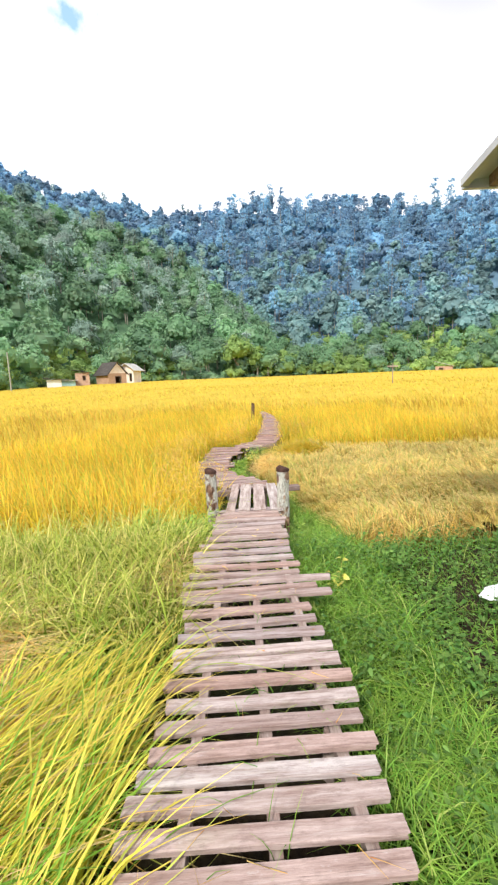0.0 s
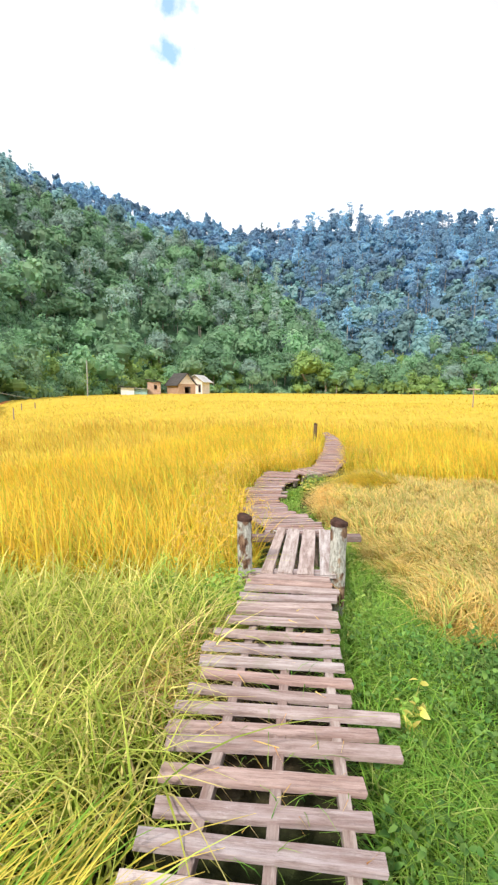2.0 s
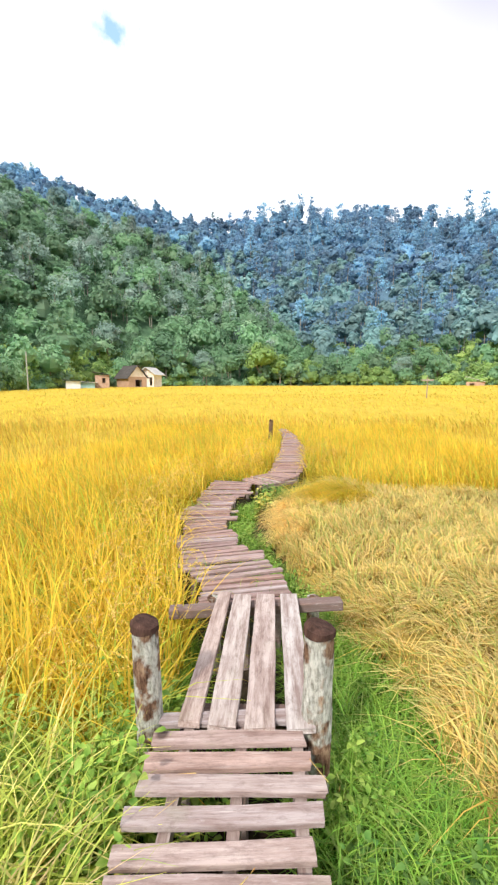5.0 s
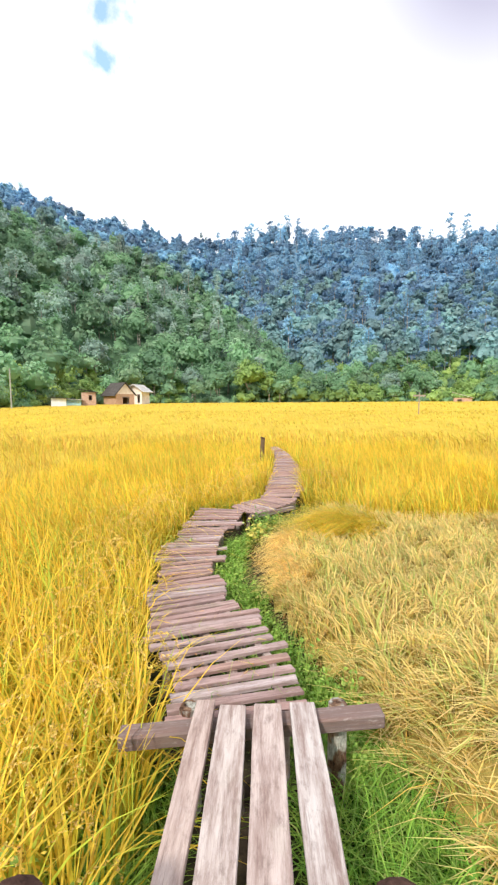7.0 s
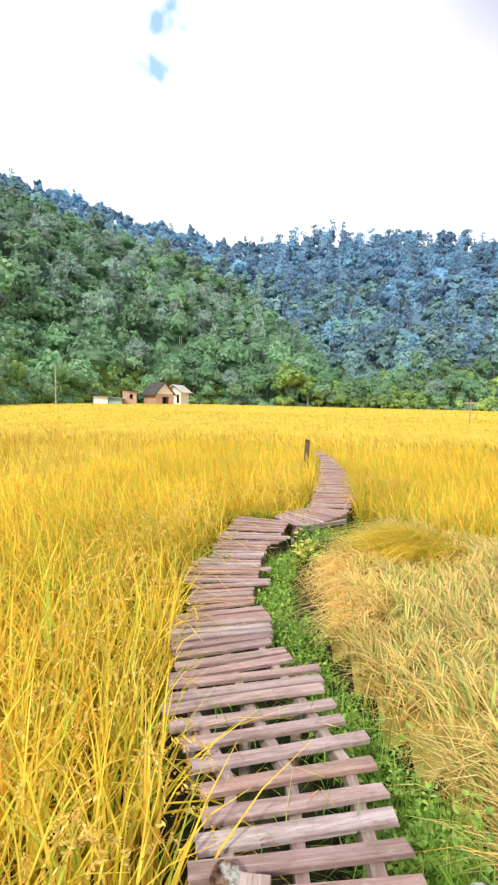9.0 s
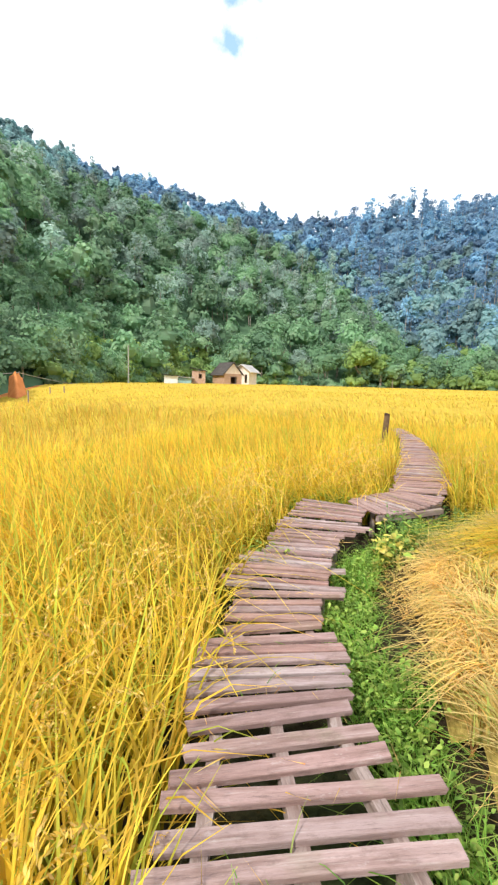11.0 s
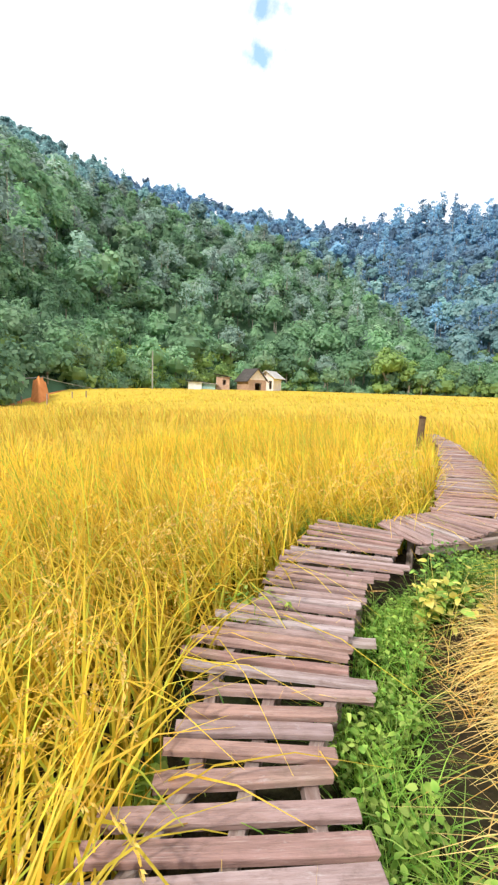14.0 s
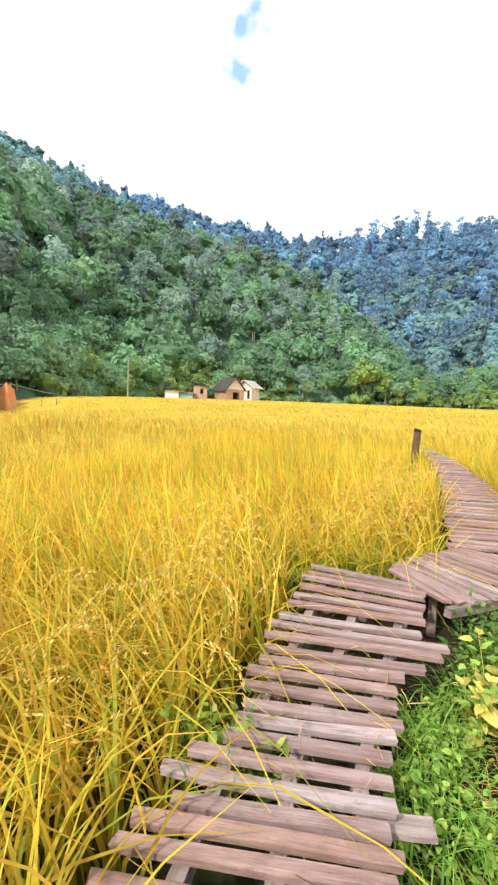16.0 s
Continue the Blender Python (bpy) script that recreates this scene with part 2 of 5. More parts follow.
def bark_material():
    k = Mat("lichened_bark", rough=0.9, spec=0.15)
    v = k.coord((1, 1, 0.35), seeded=True)
    n1, n2, n3 = k.noise(v, 22, 6, 0.75), k.noise(k.coord((1, 1, 0.8), seeded=True), 9, 4), k.noise(v, 60, 5, 0.7)
    c = k.ramp(n1, [(0.36, (0.035, 0.018, 0.012)), (0.5, (0.20, 0.11, 0.07)), (0.66, (0.46, 0.32, 0.21))])
    c = k.mix(k.span(n2, 0.44, 0.52, 0, 0.9), c, k.ramp(n3, [(0.35, (0.26, 0.26, 0.22)), (0.6, (0.66, 0.66, 0.60))]))
    k.colour(c).bump(n1, 1.0, 0.035)
    return k.m


def end_grain_material():
    k = Mat("cut_end", rough=0.85, spec=0.15)
    n = k.noise(k.coord((1, 1, 0.2), seeded=True), 30, 5, 0.7)
    k.colour(k.ramp(n, [(0.3, (0.025, 0.013, 0.01)), (0.6, (0.085, 0.045, 0.035)), (0.8, (0.20, 0.13, 0.10))])).bump(n, 0.7, 0.01)
    return k.m


def plain_material(name, a, b, scale=6.0, rough=0.8, bump=0.3, spec=0.25):
    k = Mat(name, rough=rough, spec=spec)
    v = k.coord(seeded=True)
    n1, n2 = k.noise(v, scale, 5, 0.65), k.noise(v, scale * 0.2, 3)
    c = k.ramp(n1, [(0.3, a), (0.7, b)])
    c = k.mix(k.span(n2, 0.4, 0.7, 0, 0.35), c, tuple(0.6 * q for q in a))
    k.colour(c).bump(n1, bump, 0.02)
    return k.m


M_BARK, M_END = bark_material(), end_grain_material()
M_OLD = plain_material("old_brown_wood", (0.10, 0.065, 0.035), (0.20, 0.13, 0.075), 18, 0.85)


def foliage_material(name, lo, hi, odd, share=0.25):
    """Tree crowns: tint varies by clump, and by tree over some metres."""
    k = Mat(name, rough=0.6, spec=0.2)
    r = k.island()
    n = k.noise(k.coord(), 0.14, 3, 0.7)
    n2 = k.noise(k.coord(), 0.03, 2)
    c = k.ramp(r, [(0.0, tuple(0.5 * p + 0.5 * q for p, q in zip(lo, hi))), (0.6, hi), (1.0, tuple(1.08 * q for q in hi))])
    c = k.mix(k.span(n, 0.48, 0.66), c, k.mix(r, tuple(0.85 * q for q in odd), odd))
    hs = k.node("ShaderNodeHueSaturation")
    per_tree = k.attr("along")
    both = k.node("ShaderNodeMath")
    both.operation = "MULTIPLY"
    k.l.new(k.span(n2, 0.35, 0.65, 0.85, 1.15), both.inputs[0])
    k.l.new(k.span(per_tree, 0, 1, 0.68, 1.25), both.inputs[1])
    k.l.new(both.outputs[0], hs.inputs["Value"])
    k.l.new(k.span(per_tree, 0, 1, 0.512, 0.488), hs.inputs["Hue"])
    k.l.new(c, hs.inputs["Color"])
    k.leafy(hs.outputs[0], share)
    return k.m


M_LEAF = foliage_material("green_forest", (0.14, 0.27, 0.16), (0.24, 0.42, 0.24), (0.36, 0.51, 0.33), 0.5)
M_LEAF_GREY = foliage_material("silvery_forest", (0.19, 0.31, 0.25), (0.34, 0.47, 0.40), (0.49, 0.58, 0.52), 0.5)
# Aerial haze is painted into the blue of this far foliage.
M_LEAF_HAZE = foliage_material("haze_blue_forest", (0.17, 0.31, 0.45), (0.27, 0.45, 0.61), (0.33, 0.51, 0.64), 0.55)
# Thinner haze is mixed into this grey-green, for middle slope and left ridge.
M_LEAF_MID_HAZE = foliage_material("mid_haze_forest", (0.18, 0.32, 0.34), (0.28, 0.45, 0.46), (0.38, 0.54, 0.52), 0.5)
M_LEAF_LIGHT = foliage_material("light_green_shrubs", (0.20, 0.34, 0.11), (0.32, 0.47, 0.16), (0.43, 0.55, 0.18), 0.45)
M_TRUNK = plain_material("pale_trunk", (0.25, 0.21, 0.17), (0.46, 0.42, 0.36), 5)
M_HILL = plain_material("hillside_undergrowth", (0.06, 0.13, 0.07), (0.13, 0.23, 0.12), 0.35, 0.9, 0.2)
# Far undergrowth carries the same haze blue in its base colour.
M_HILL_HAZE = plain_material("haze_blue_undergrowth", (0.09, 0.17, 0.24), (0.14, 0.24, 0.33), 0.2, 0.9, 0.2)


# ---- mesh helpers ----
def mesh_of(name, verts, faces, mats, face_mat=None, along=None, smooth=False):
    me = bpy.data.meshes.new(name)
    verts = np.asarray(verts, np.float32)
    faces = np.asarray(faces, np.int32)
    k = faces.shape[1]
    me.vertices.add(len(verts))
    me.vertices.foreach_set("co", verts.ravel())
    me.loops.add(faces.size)
    me.loops.foreach_set("vertex_index", faces.ravel())
    me.polygons.add(len(faces))
    me.polygons.foreach_set("loop_start", np.arange(0, faces.size, k, dtype=np.int32))
    me.polygons.foreach_set("loop_total", np.full(len(faces), k, np.int32))
    for m in mats if isinstance(mats, (list, tuple)) else [mats]:
        me.materials.append(m)
    if face_mat is not None:
        me.polygons.foreach_set("material_index", np.asarray(face_mat, np.int32))
    if smooth:
        me.polygons.foreach_set("use_smooth", np.ones(len(faces), bool))
    if along is not None:
        at = me.attributes.new("along", "FLOAT", "POINT")
        at.data.foreach_set("value", np.asarray(along, np.float32))
    me.update(calc_edges=True)
    me.validate()
    return me


def part(name, bm, material, parent, label=""):
    """Links a bmesh as one mesh object under a thing or a part."""
    me = bpy.data.meshes.new(name)
    bm.to_mesh(me)
    bm.free()
    me.materials.append(material)
    ob = new(name, me)
    ob.parent = parent
    if label:
        tagged(ob, label)
    return ob


def empty(name, place=(0, 0, 0), turn=0.0, label="", category="", group="", kind=""):
    ob = new(name)
    ob.empty_display_size = 0.2
    ob.matrix_basis = pose(*place, 0, 0, turn)
    return tagged(ob, label, category, group, kind)


def box_bm(lo, hi, bevel=0.0):
    bm = bmesh.new()
    bmesh.ops.create_cube(bm, size=1)
    c, s = (Vector(lo) + Vector(hi)) / 2, Vector(hi) - Vector(lo)
    for v in bm.verts:
        v.co = Vector((v.co.x * s.x, v.co.y * s.y, v.co.z * s.z)) + c
    if bevel:
        bmesh.ops.bevel(bm, geom=bm.edges[:], offset=bevel, segments=1, affect="EDGES")
    return bm


def tube_bm(points, radii, sides=8, wobble=0.0, rng=None, cap=True):
    """A tube along points, with a radius at each."""
    bm = bmesh.new()
    rings = []
    for i, (p, r) in enumerate(zip(points, radii)):
        a, b = Vector(points[max(0, i - 1)]), Vector(points[min(len(points) - 1, i + 1)])
        d = (b - a).normalized()
        s = d.orthogonal().normalized() if abs(d.z) < 0.9 else (Vector((1, 0, 0)) - d * d.x).normalized()
        u = d.cross(s)
        ring = []
        for j in range(sides):
            t = 2 * math.pi * j / sides
            q = r * (1 + (rng.uniform(-wobble, wobble) if rng else 0))
            ring.append(bm.verts.new(Vector(p) + s * math.cos(t) * q + u * math.sin(t) * q))
        rings.append(ring)
    for a, b in zip(rings, rings[1:]):
        for j in range(sides):
            bm.faces.new((a[j], a[(j + 1) % sides], b[(j + 1) % sides], b[j]))
    if cap:
        bm.faces.new(rings[-1])
        bm.faces.new(list(reversed(rings[0])))
    bmesh.ops.recalc_face_normals(bm, faces=bm.faces)
    return bm


def smoothstep(a, b, x):
    t = np.clip((np.asarray(x, float) - a) / (b - a), 0, 1)
    return t * t * (3 - 2 * t)


def value_noise(x, y, scale, seed=0):
    """Smooth random field over the plan, -1 to 1."""
    x, y = np.asarray(x, float) / scale + seed * 17.3, np.asarray(y, float) / scale - seed * 9.1
    ix, iy = np.floor(x), np.floor(y)
    fx, fy = x - ix, y - iy
    fx, fy = fx * fx * (3 - 2 * fx), fy * fy * (3 - 2 * fy)

    def h(a, b):
        s = np.sin(a * 127.1 + b * 311.7 + seed * 74.7) * 43758.5453
        return 2 * (s - np.floor(s)) - 1
    return (h(ix, iy) * (1 - fx) + h(ix + 1, iy) * fx) * (1 - fy) + (h(ix, iy + 1) * (1 - fx) + h(ix + 1, iy + 1) * fx) * fy


# ---- plan ----
DECK_Z = ((0, -0.02), (3.3, -0.03), (4.1, 0.05), (5.2, 0.06), (6.6, -0.07), (7.5, -0.15), (8.2, -0.23), (8.7, -0.31), (9.4, -0.30), (10, -0.28), (11, -0.27), (12.5, -0.27), (14.3, -0.21), (16, -0.13), (18, -0.02), (20, 0.04))
LEFT = ((4.9, 0.92), (6.6, 0.95), (7.3, 0.72), (8.0, 0.55), (8.5, 0.40), (9.2, 0.30), (9.6, 0.17), (10.2, 0.33), (11, 0.36), (11.9, 0.38), (12.1, 1.15), (12.65, 1.48), (13.6, 1.56), (15.6, 1.76), (17.6, 1.82), (19, 1.70))
RIGHT = ((4.9, 1.8), (6.7, 1.75), (7.5, 1.65), (8.05, 1.38), (8.6, 1.2), (8.95, 1.1), (9.4, 0.94), (10.1, 0.95), (10.6, 1.0), (11.1, 1.28), (11.5, 1.55), (12.2, 2.05), (13, 2.3), (14.6, 2.43), (16.2, 2.44), (17.7, 2.26), (19, 1.95))
LODGED = ((5.0, 2.6), (6.1, 2.5), (7.0, 2.25), (7.5, 2.0), (8.5, 1.68), (9.5, 1.6), (10.2, 1.62), (10.8, 1.8), (11.4, 2.2), (12.2, 2.7))


def line(table, y):
    return np.interp(y, [r[0] for r in table], [r[1] for r in table])


def ground_z(x, y):
    x, y = np.asarray(x, float), np.asarray(y, float)
    z = -0.36 - 0.26 * smoothstep(4.3, 6.3, y)
    z = z + 0.0095 * np.clip(y - 16, 0, 110) + 0.004 * np.clip(x - 10, 0, 80) * smoothstep(12, 40, y)
    z = z - 0.075 * np.clip(-x - 9, 0, 24) * (1 - smoothstep(33, 50, y)) 
    return z + 0.03 * value_noise(x, y, 1.1, 3)


def in_left_rice(x, y):
    front = 4.95 + 0.4 * smoothstep(-0.8, 0.5, x) + 0.25 * value_noise(x, y, 1.3, 5)
    return (y > front) & (x < line(LEFT, y) - 0.02) & (y < 19.4)


def right_front(x):
    return 12.15 - 0.95 * smoothstep(2.6, 3.25, x) - 0.06 * np.clip(x - 3.2, 0, 8)


def in_right_rice(x, y):
    front = right_front(x) + 0.15 * value_noise(x, y, 1.2, 6)
    return (y > front) & (x > line(RIGHT, y) + 0.04 + 0.5 * (y < 12.6)) & (y < 19.4)


def in_rice(x, y):
    return in_left_rice(x, y) | in_right_rice(x, y) | (y >= 19.4)


def in_lodged(x, y):
    front = 5.05 + 0.07 * np.clip(x - 2.6, 0, 9) + 0.2 * value_noise(x, y, 0.7, 7)
    return (y > front) & (x > line(LODGED, y) + 0.08 * value_noise(x, y, 0.5, 8)) & ~in_right_rice(x, y) & (x < 11)


def scatter(n, x0, x1, y0, y1, keep, rng):
    x, y = rng.uniform(x0, x1, n), rng.uniform(y0, y1, n)
    k = keep(x, y)
    return x[k], y[k]


def strips(x, y, z, height, width, lean_dir, lean, droop, segs, rng, taper=0.9):
    """Many bent blades as strips: vertices, quads and the share along each."""
    n = len(x)
    t = np.linspace(0, 1, segs + 1)[None, :]
    h, w = np.broadcast_to(height, n)[:, None], np.broadcast_to(width, n)[:, None]
    ln, dr = np.broadcast_to(lean, n)[:, None], np.broadcast_to(droop, n)[:, None]
    out = h * (ln * (0.35 * t + 0.65 * t * t) + dr * 0.45 * t ** 3)
    up = h * (t - 0.25 * ln * t * t - dr * 0.62 * t ** 3)
    cd, sd = np.cos(lean_dir)[:, None], np.sin(lean_dir)[:, None]
    face = lean_dir + np.pi / 2 + rng.normal(0, 0.5, n)
    cf, sf = np.cos(face)[:, None], np.sin(face)[:, None]
    half = 0.5 * w * (1 - taper * t ** 1.6)
    px, py, pz = x[:, None] + cd * out, y[:, None] + sd * out, z[:, None] + up
    v = np.empty((n, segs + 1, 2, 3))
    v[:, :, 0, 0], v[:, :, 0, 1], v[:, :, 0, 2] = px - cf * half, py - sf * half, pz
    v[:, :, 1, 0], v[:, :, 1, 1], v[:, :, 1, 2] = px + cf * half, py + sf * half, pz
    al = np.repeat(np.broadcast_to(t, (n, segs + 1))[:, :, None], 2, axis=2)
    base = (np.arange(n) * (segs + 1) * 2)[:, None]
    j = np.arange(segs)[None, :] * 2
    q = np.stack([base + j, base + j + 1, base + j + 3, base + j + 2], axis=2).reshape(-1, 4)
    tip = np.stack([px[:, -1], py[:, -1], pz[:, -1]], axis=1)
    return v.reshape(-1, 3), q, al.reshape(-1), tip


def join(sets):
    vs, fs, al, off = [], [], [], 0
    for v, f, a in sets:
        vs.append(v)
        fs.append(f + off)
        al.append(a)
        off += len(v)
    return np.concatenate(vs), np.concatenate(fs), np.concatenate(al)


def stuff(name, sets, mat, label, category, kind="stuff"):
    v, f, a = join(sets)
    return tagged(new(name, mesh_of(name, v, f, mat, along=a)), label, category, kind=kind)


def leaves(x, y, z, size, rng, tilt=0.45, slim=0.62, facing=None):
    """Ovate leaves folded along the midrib and drooping at the tip: four quads each."""
    n = len(x)
    a = rng.uniform(0, 2 * np.pi, n) if facing is None else facing
    e = rng.normal(0.15, tilt, n)
    s = np.broadcast_to(size, n) * rng.uniform(0.5, 1.25, n)
    d = np.stack([np.cos(a) * np.cos(e), np.sin(a) * np.cos(e), np.sin(e)], 1)
    w = np.stack([-np.sin(a), np.cos(a), rng.normal(0, 0.3, n)], 1)
    u = np.cross(d, w)
    p = np.stack([x, y, z], 1)
    hw = (s * slim * 0.5 * rng.uniform(0.75, 1.15, n))[:, None]
    s = s[:, None]
    sag = rng.uniform(0.02, 0.22, n)[:, None]
    one, two = p + d * s * 0.24, p + d * s * 0.62 - u * s * sag * 0.3
    v = np.stack([p, one + w * hw * 0.92 + u * hw * 0.25, one + d * s * 0.06, one - w * hw * 0.92 + u * hw * 0.25, two + w * hw * 0.78 + u * hw * 0.22, two + d * s * 0.1, two - w * hw * 0.78 + u * hw * 0.22, p + d * s - u * s * sag], 1)
    b = (np.arange(n) * 8)[:, None]
    f = np.concatenate([b + np.array([q]) for q in ([0, 1, 4, 2], [2, 4, 7, 5], [0, 2, 6, 3], [2, 5, 7, 6])], 0)
    al = np.tile(np.array([0.2, 0.5, 0.4, 0.5, 0.8, 0.7, 0.8, 1.0]), n)
    return v.reshape(-1, 3), f, al


def grains(tip, direction, length, rng, per=13, size=0.011):
    """Drooping rice heads: grains along an arching stalk from each tip."""
    n = len(tip)
    t = np.linspace(0, 1, per)[None, :]
    L = np.broadcast_to(length, n)[:, None]
    out, down = L * 0.75 * np.sin(t * 1.5), L * (0.15 * t - 0.85 * t ** 2.1)
    cd, sd = np.cos(direction)[:, None], np.sin(direction)[:, None]
    jit = rng.normal(0, 0.0032, (n, per, 3)) * (0.4 + 1.2 * np.sin(np.pi * np.clip(t, 0.05, 0.95)))[:, :, None]
    c = np.stack([tip[:, 0:1] + cd * out, tip[:, 1:2] + sd * out, tip[:, 2:3] + down], 2) + jit
    c = c.reshape(-1, 3)
    m = len(c)
    d = rng.normal(0, 0.28, (m, 3)) + np.array([0, 0, -0.8])
    d[:, 0] += np.repeat(np.cos(direction), per) * 0.7
    d[:, 1] += np.repeat(np.sin(direction), per) * 0.7
    d /= np.linalg.norm(d, axis=1)[:, None]
    s = np.cross(d, rng.normal(0, 1, (m, 3)))
    s /= np.linalg.norm(s, axis=1)[:, None] + 1e-6
    L2, W = size * 1.5, size * 0.5
    v = np.stack([c - d * L2, c + s * W, c + d * L2, c - s * W], 1).reshape(-1, 3)
    f = (np.arange(m) * 4)[:, None] + np.arange(4)[None, :]
    return v, f, np.tile(np.array([0.1, 0.5, 0.9, 0.5]), m)


# ---- ground ----
def ground():
    near = np.concatenate([np.arange(-14, 14.01, 0.35)])
    xs = np.concatenate([[-4000, -1500, -600, -300, -150, -90, -60, -45, -36, -30, -25, -20, -17], near, [17, 20, 25, 30, 40, 60, 90, 150, 300, 600, 1500, 4000]])
    ys = np.concatenate([[-4000, -1500, -500, -200, -80, -40, -20, -10, -6], np.arange(-4, 22, 0.35), [24, 27, 31, 36, 42, 50, 60, 75, 90, 110, 130, 160, 200, 300, 600, 1500, 4000]])
    X, Y = np.meshgrid(xs, ys)
    Z = ground_z(X, Y)
    nx = len(xs)
    i, j = np.meshgrid(np.arange(nx - 1), np.arange(len(ys) - 1))
    b = (j * nx + i).ravel()
    f = np.stack([b, b + 1, b + nx + 1, b + nx], 1)
    tagged(new("ground", mesh_of("ground", np.stack([X, Y, Z], 2).reshape(-1, 3), f, M_SOIL, smooth=True)), "dark damp paddy soil with patches of low green growth", "ground", kind="structure")


ground()


# ---- boardwalk ----
def plank_mesh(name, length, breadth, thick, rng, mat, segs=5):
    """A sawn board with uneven edges, softened arrises and a slight twist; x runs along it, its top is at z 0."""
    prof = np.array([(-0.5, -1), (0.5, -1), (0.5, -0.16), (0.475, 0), (-0.475, 0), (-0.5, -0.16)])
    v, f = [], []
    warp, bow = rng.uniform(-0.006, 0.006), rng.uniform(-0.008, 0.006)
    for i in range(segs + 1):
        t = i / segs
        wy = breadth * (1 + rng.uniform(-0.05, 0.05))
        dx = rng.uniform(-0.012, 0.012) if i in (0, segs) else 0
        for k, (py, pz) in enumerate(prof):
            skew = (rng.uniform(-0.008, 0.008) if i in (0, segs) else 0)
            v.append(((t - 0.5) * length + dx + skew, py * wy, pz * thick + warp * py * (t - 0.5) * 2 + bow * (1 - (2 * t - 1) ** 2)))
    n = len(prof)
    for i in range(segs):
        for k in range(n):
            f.append((i * n + k, i * n + (k + 1) % n, (i + 1) * n + (k + 1) % n, (i + 1) * n + k))
    for o, flip in ((0, False), (segs * n, True)):
        for q in ((0, 1, 2, 5), (5, 2, 3, 4)):
            q = [o + a for a in q]
            f.append(q if flip else q[::-1])
    v = np.array(v)
    f = np.array(f)[:, ::-1]
    me = mesh_of(name, v, f, mat)
    me.polygons.foreach_set("use_smooth", np.zeros(len(me.polygons), bool))
    return me


def lay_plank(parent, a, b, breadth, rng, z=None, thick=0.021, mat=None, name="plank", tilt=0.0):
    """A board from a to b in plan."""
    (ax, ay), (bx, by) = a, b
    za = float(line(DECK_Z, ay)) if z is None else z
    zb = float(line(DECK_Z, by)) if z is None else z
    ln = math.dist(a, b)
    ob = new(name, plank_mesh(name, ln, breadth, thick, rng, mat or M_PLANK))
    ob.parent = parent
    ob.matrix_basis = pose((ax + bx) / 2, (ay + by) / 2, (za + zb) / 2 + rng.uniform(-0.006, 0.006), math.degrees(tilt) + rng.uniform(-2, 2), -math.degrees(math.atan2(zb - za, ln)) + rng.uniform(-0.8, 0.8), math.degrees(math.atan2(by - ay, bx - ax)))
    return ob


def joist(parent, pts, rng, w=0.05, h=0.06, drop=0.03):
    for (ax, ay), (bx, by) in zip(pts, pts[1:]):
        za, zb = float(line(DECK_Z, ay)) - drop, float(line(DECK_Z, by)) - drop
        ln = math.dist((ax, ay), (bx, by))
        ob = new("joist", plank_mesh("joist", ln + 0.04, w, h, rng, M_JOIST, 3))
        ob.parent = parent
        ob.matrix_basis = pose((ax + bx) / 2, (ay + by) / 2, (za + zb) / 2, 0, -math.degrees(math.atan2(zb - za, ln)), math.degrees(math.atan2(by - ay, bx - ax)))


def support(parent, x, y, rng):
    top, foot = float(line(DECK_Z, y)) - 0.07, float(ground_z(x, y)) - 0.1
    part("support_post", tube_bm([(x, y, foot), (x + rng.uniform(-0.01, 0.01), y, top)], [0.035, 0.03], 7, 0.1, rng), M_JOIST, parent)


def first_walk():
    rng = random.Random(11)
    w = empty("boardwalk", label="weathered grey-brown plank boardwalk with gaps between the boards", category="boardwalk")
    middles = (0.02, 0.17, 0.33, 0.49, 0.66, 0.82, 0.98, 1.13, 1.27, 1.41, 1.549, 1.675, 1.816, 1.924, 2.043, 2.183, 2.327, 2.484, 2.622, 2.747, 2.891, 3.04, 3.194, 3.365, 3.453, 3.569, 3.68, 3.80, 3.913, 4.037, 4.174, 4.361, 4.473, 4.587, 4.721, 4.842, 4.956, 5.075, 5.2)
    left = ((0, 0.99), (1.5, 0.99), (1.7, 0.96), (2.0, 0.98), (2.3, 1.02), (2.5, 0.98), (3.0, 1.0), (3.57, 0.9), (3.75, 0.99), (3.91, 0.94), (4.2, 0.97), (4.5, 1.05), (5.2, 1.06))
    right = ((0, 1.97), (2.5, 1.96), (2.75, 1.92), (3.04, 1.84), (3.2, 1.85), (3.34, 2.03), (3.38, 2.03), (3.44, 1.93), (3.47, 1.93), (3.55, 2.05), (3.6, 2.05), (3.68, 1.83), (3.91, 1.80), (4.4, 1.77), (4.6, 1.73), (4.83, 1.80), (4.95, 1.75), (5.2, 1.71))
    for y in middles:
        sk = rng.uniform(0.02, 0.036) + 0.02 * (abs(y - 3.47) < 0.15)
        lay_plank(w, (float(line(left, y)) + rng.uniform(-0.012, 0.012), y - sk), (float(line(right, y)) + rng.uniform(-0.012, 0.012), y + sk), (rng.uniform(0.074, 0.084) if y < 2.6 else rng.uniform(0.072, 0.084)) - 0.014 * (3.4 < y < 3.95), rng, thick=0.026)
    for x0, x1 in ((1.18, 1.2), (1.52, 1.45), (1.86, 1.7)):
        joist(w, [(x0, -0.1), (x0 + 0.01, 1.4), ((x0 + x1) / 2, 2.8), (x1, 4.0), (x1, 5.22)], rng)
        for y in (0.5, 2.2, 3.8, 5.0):
            support(w, x0 + (x1 - x0) * y / 5.2, y, rng)


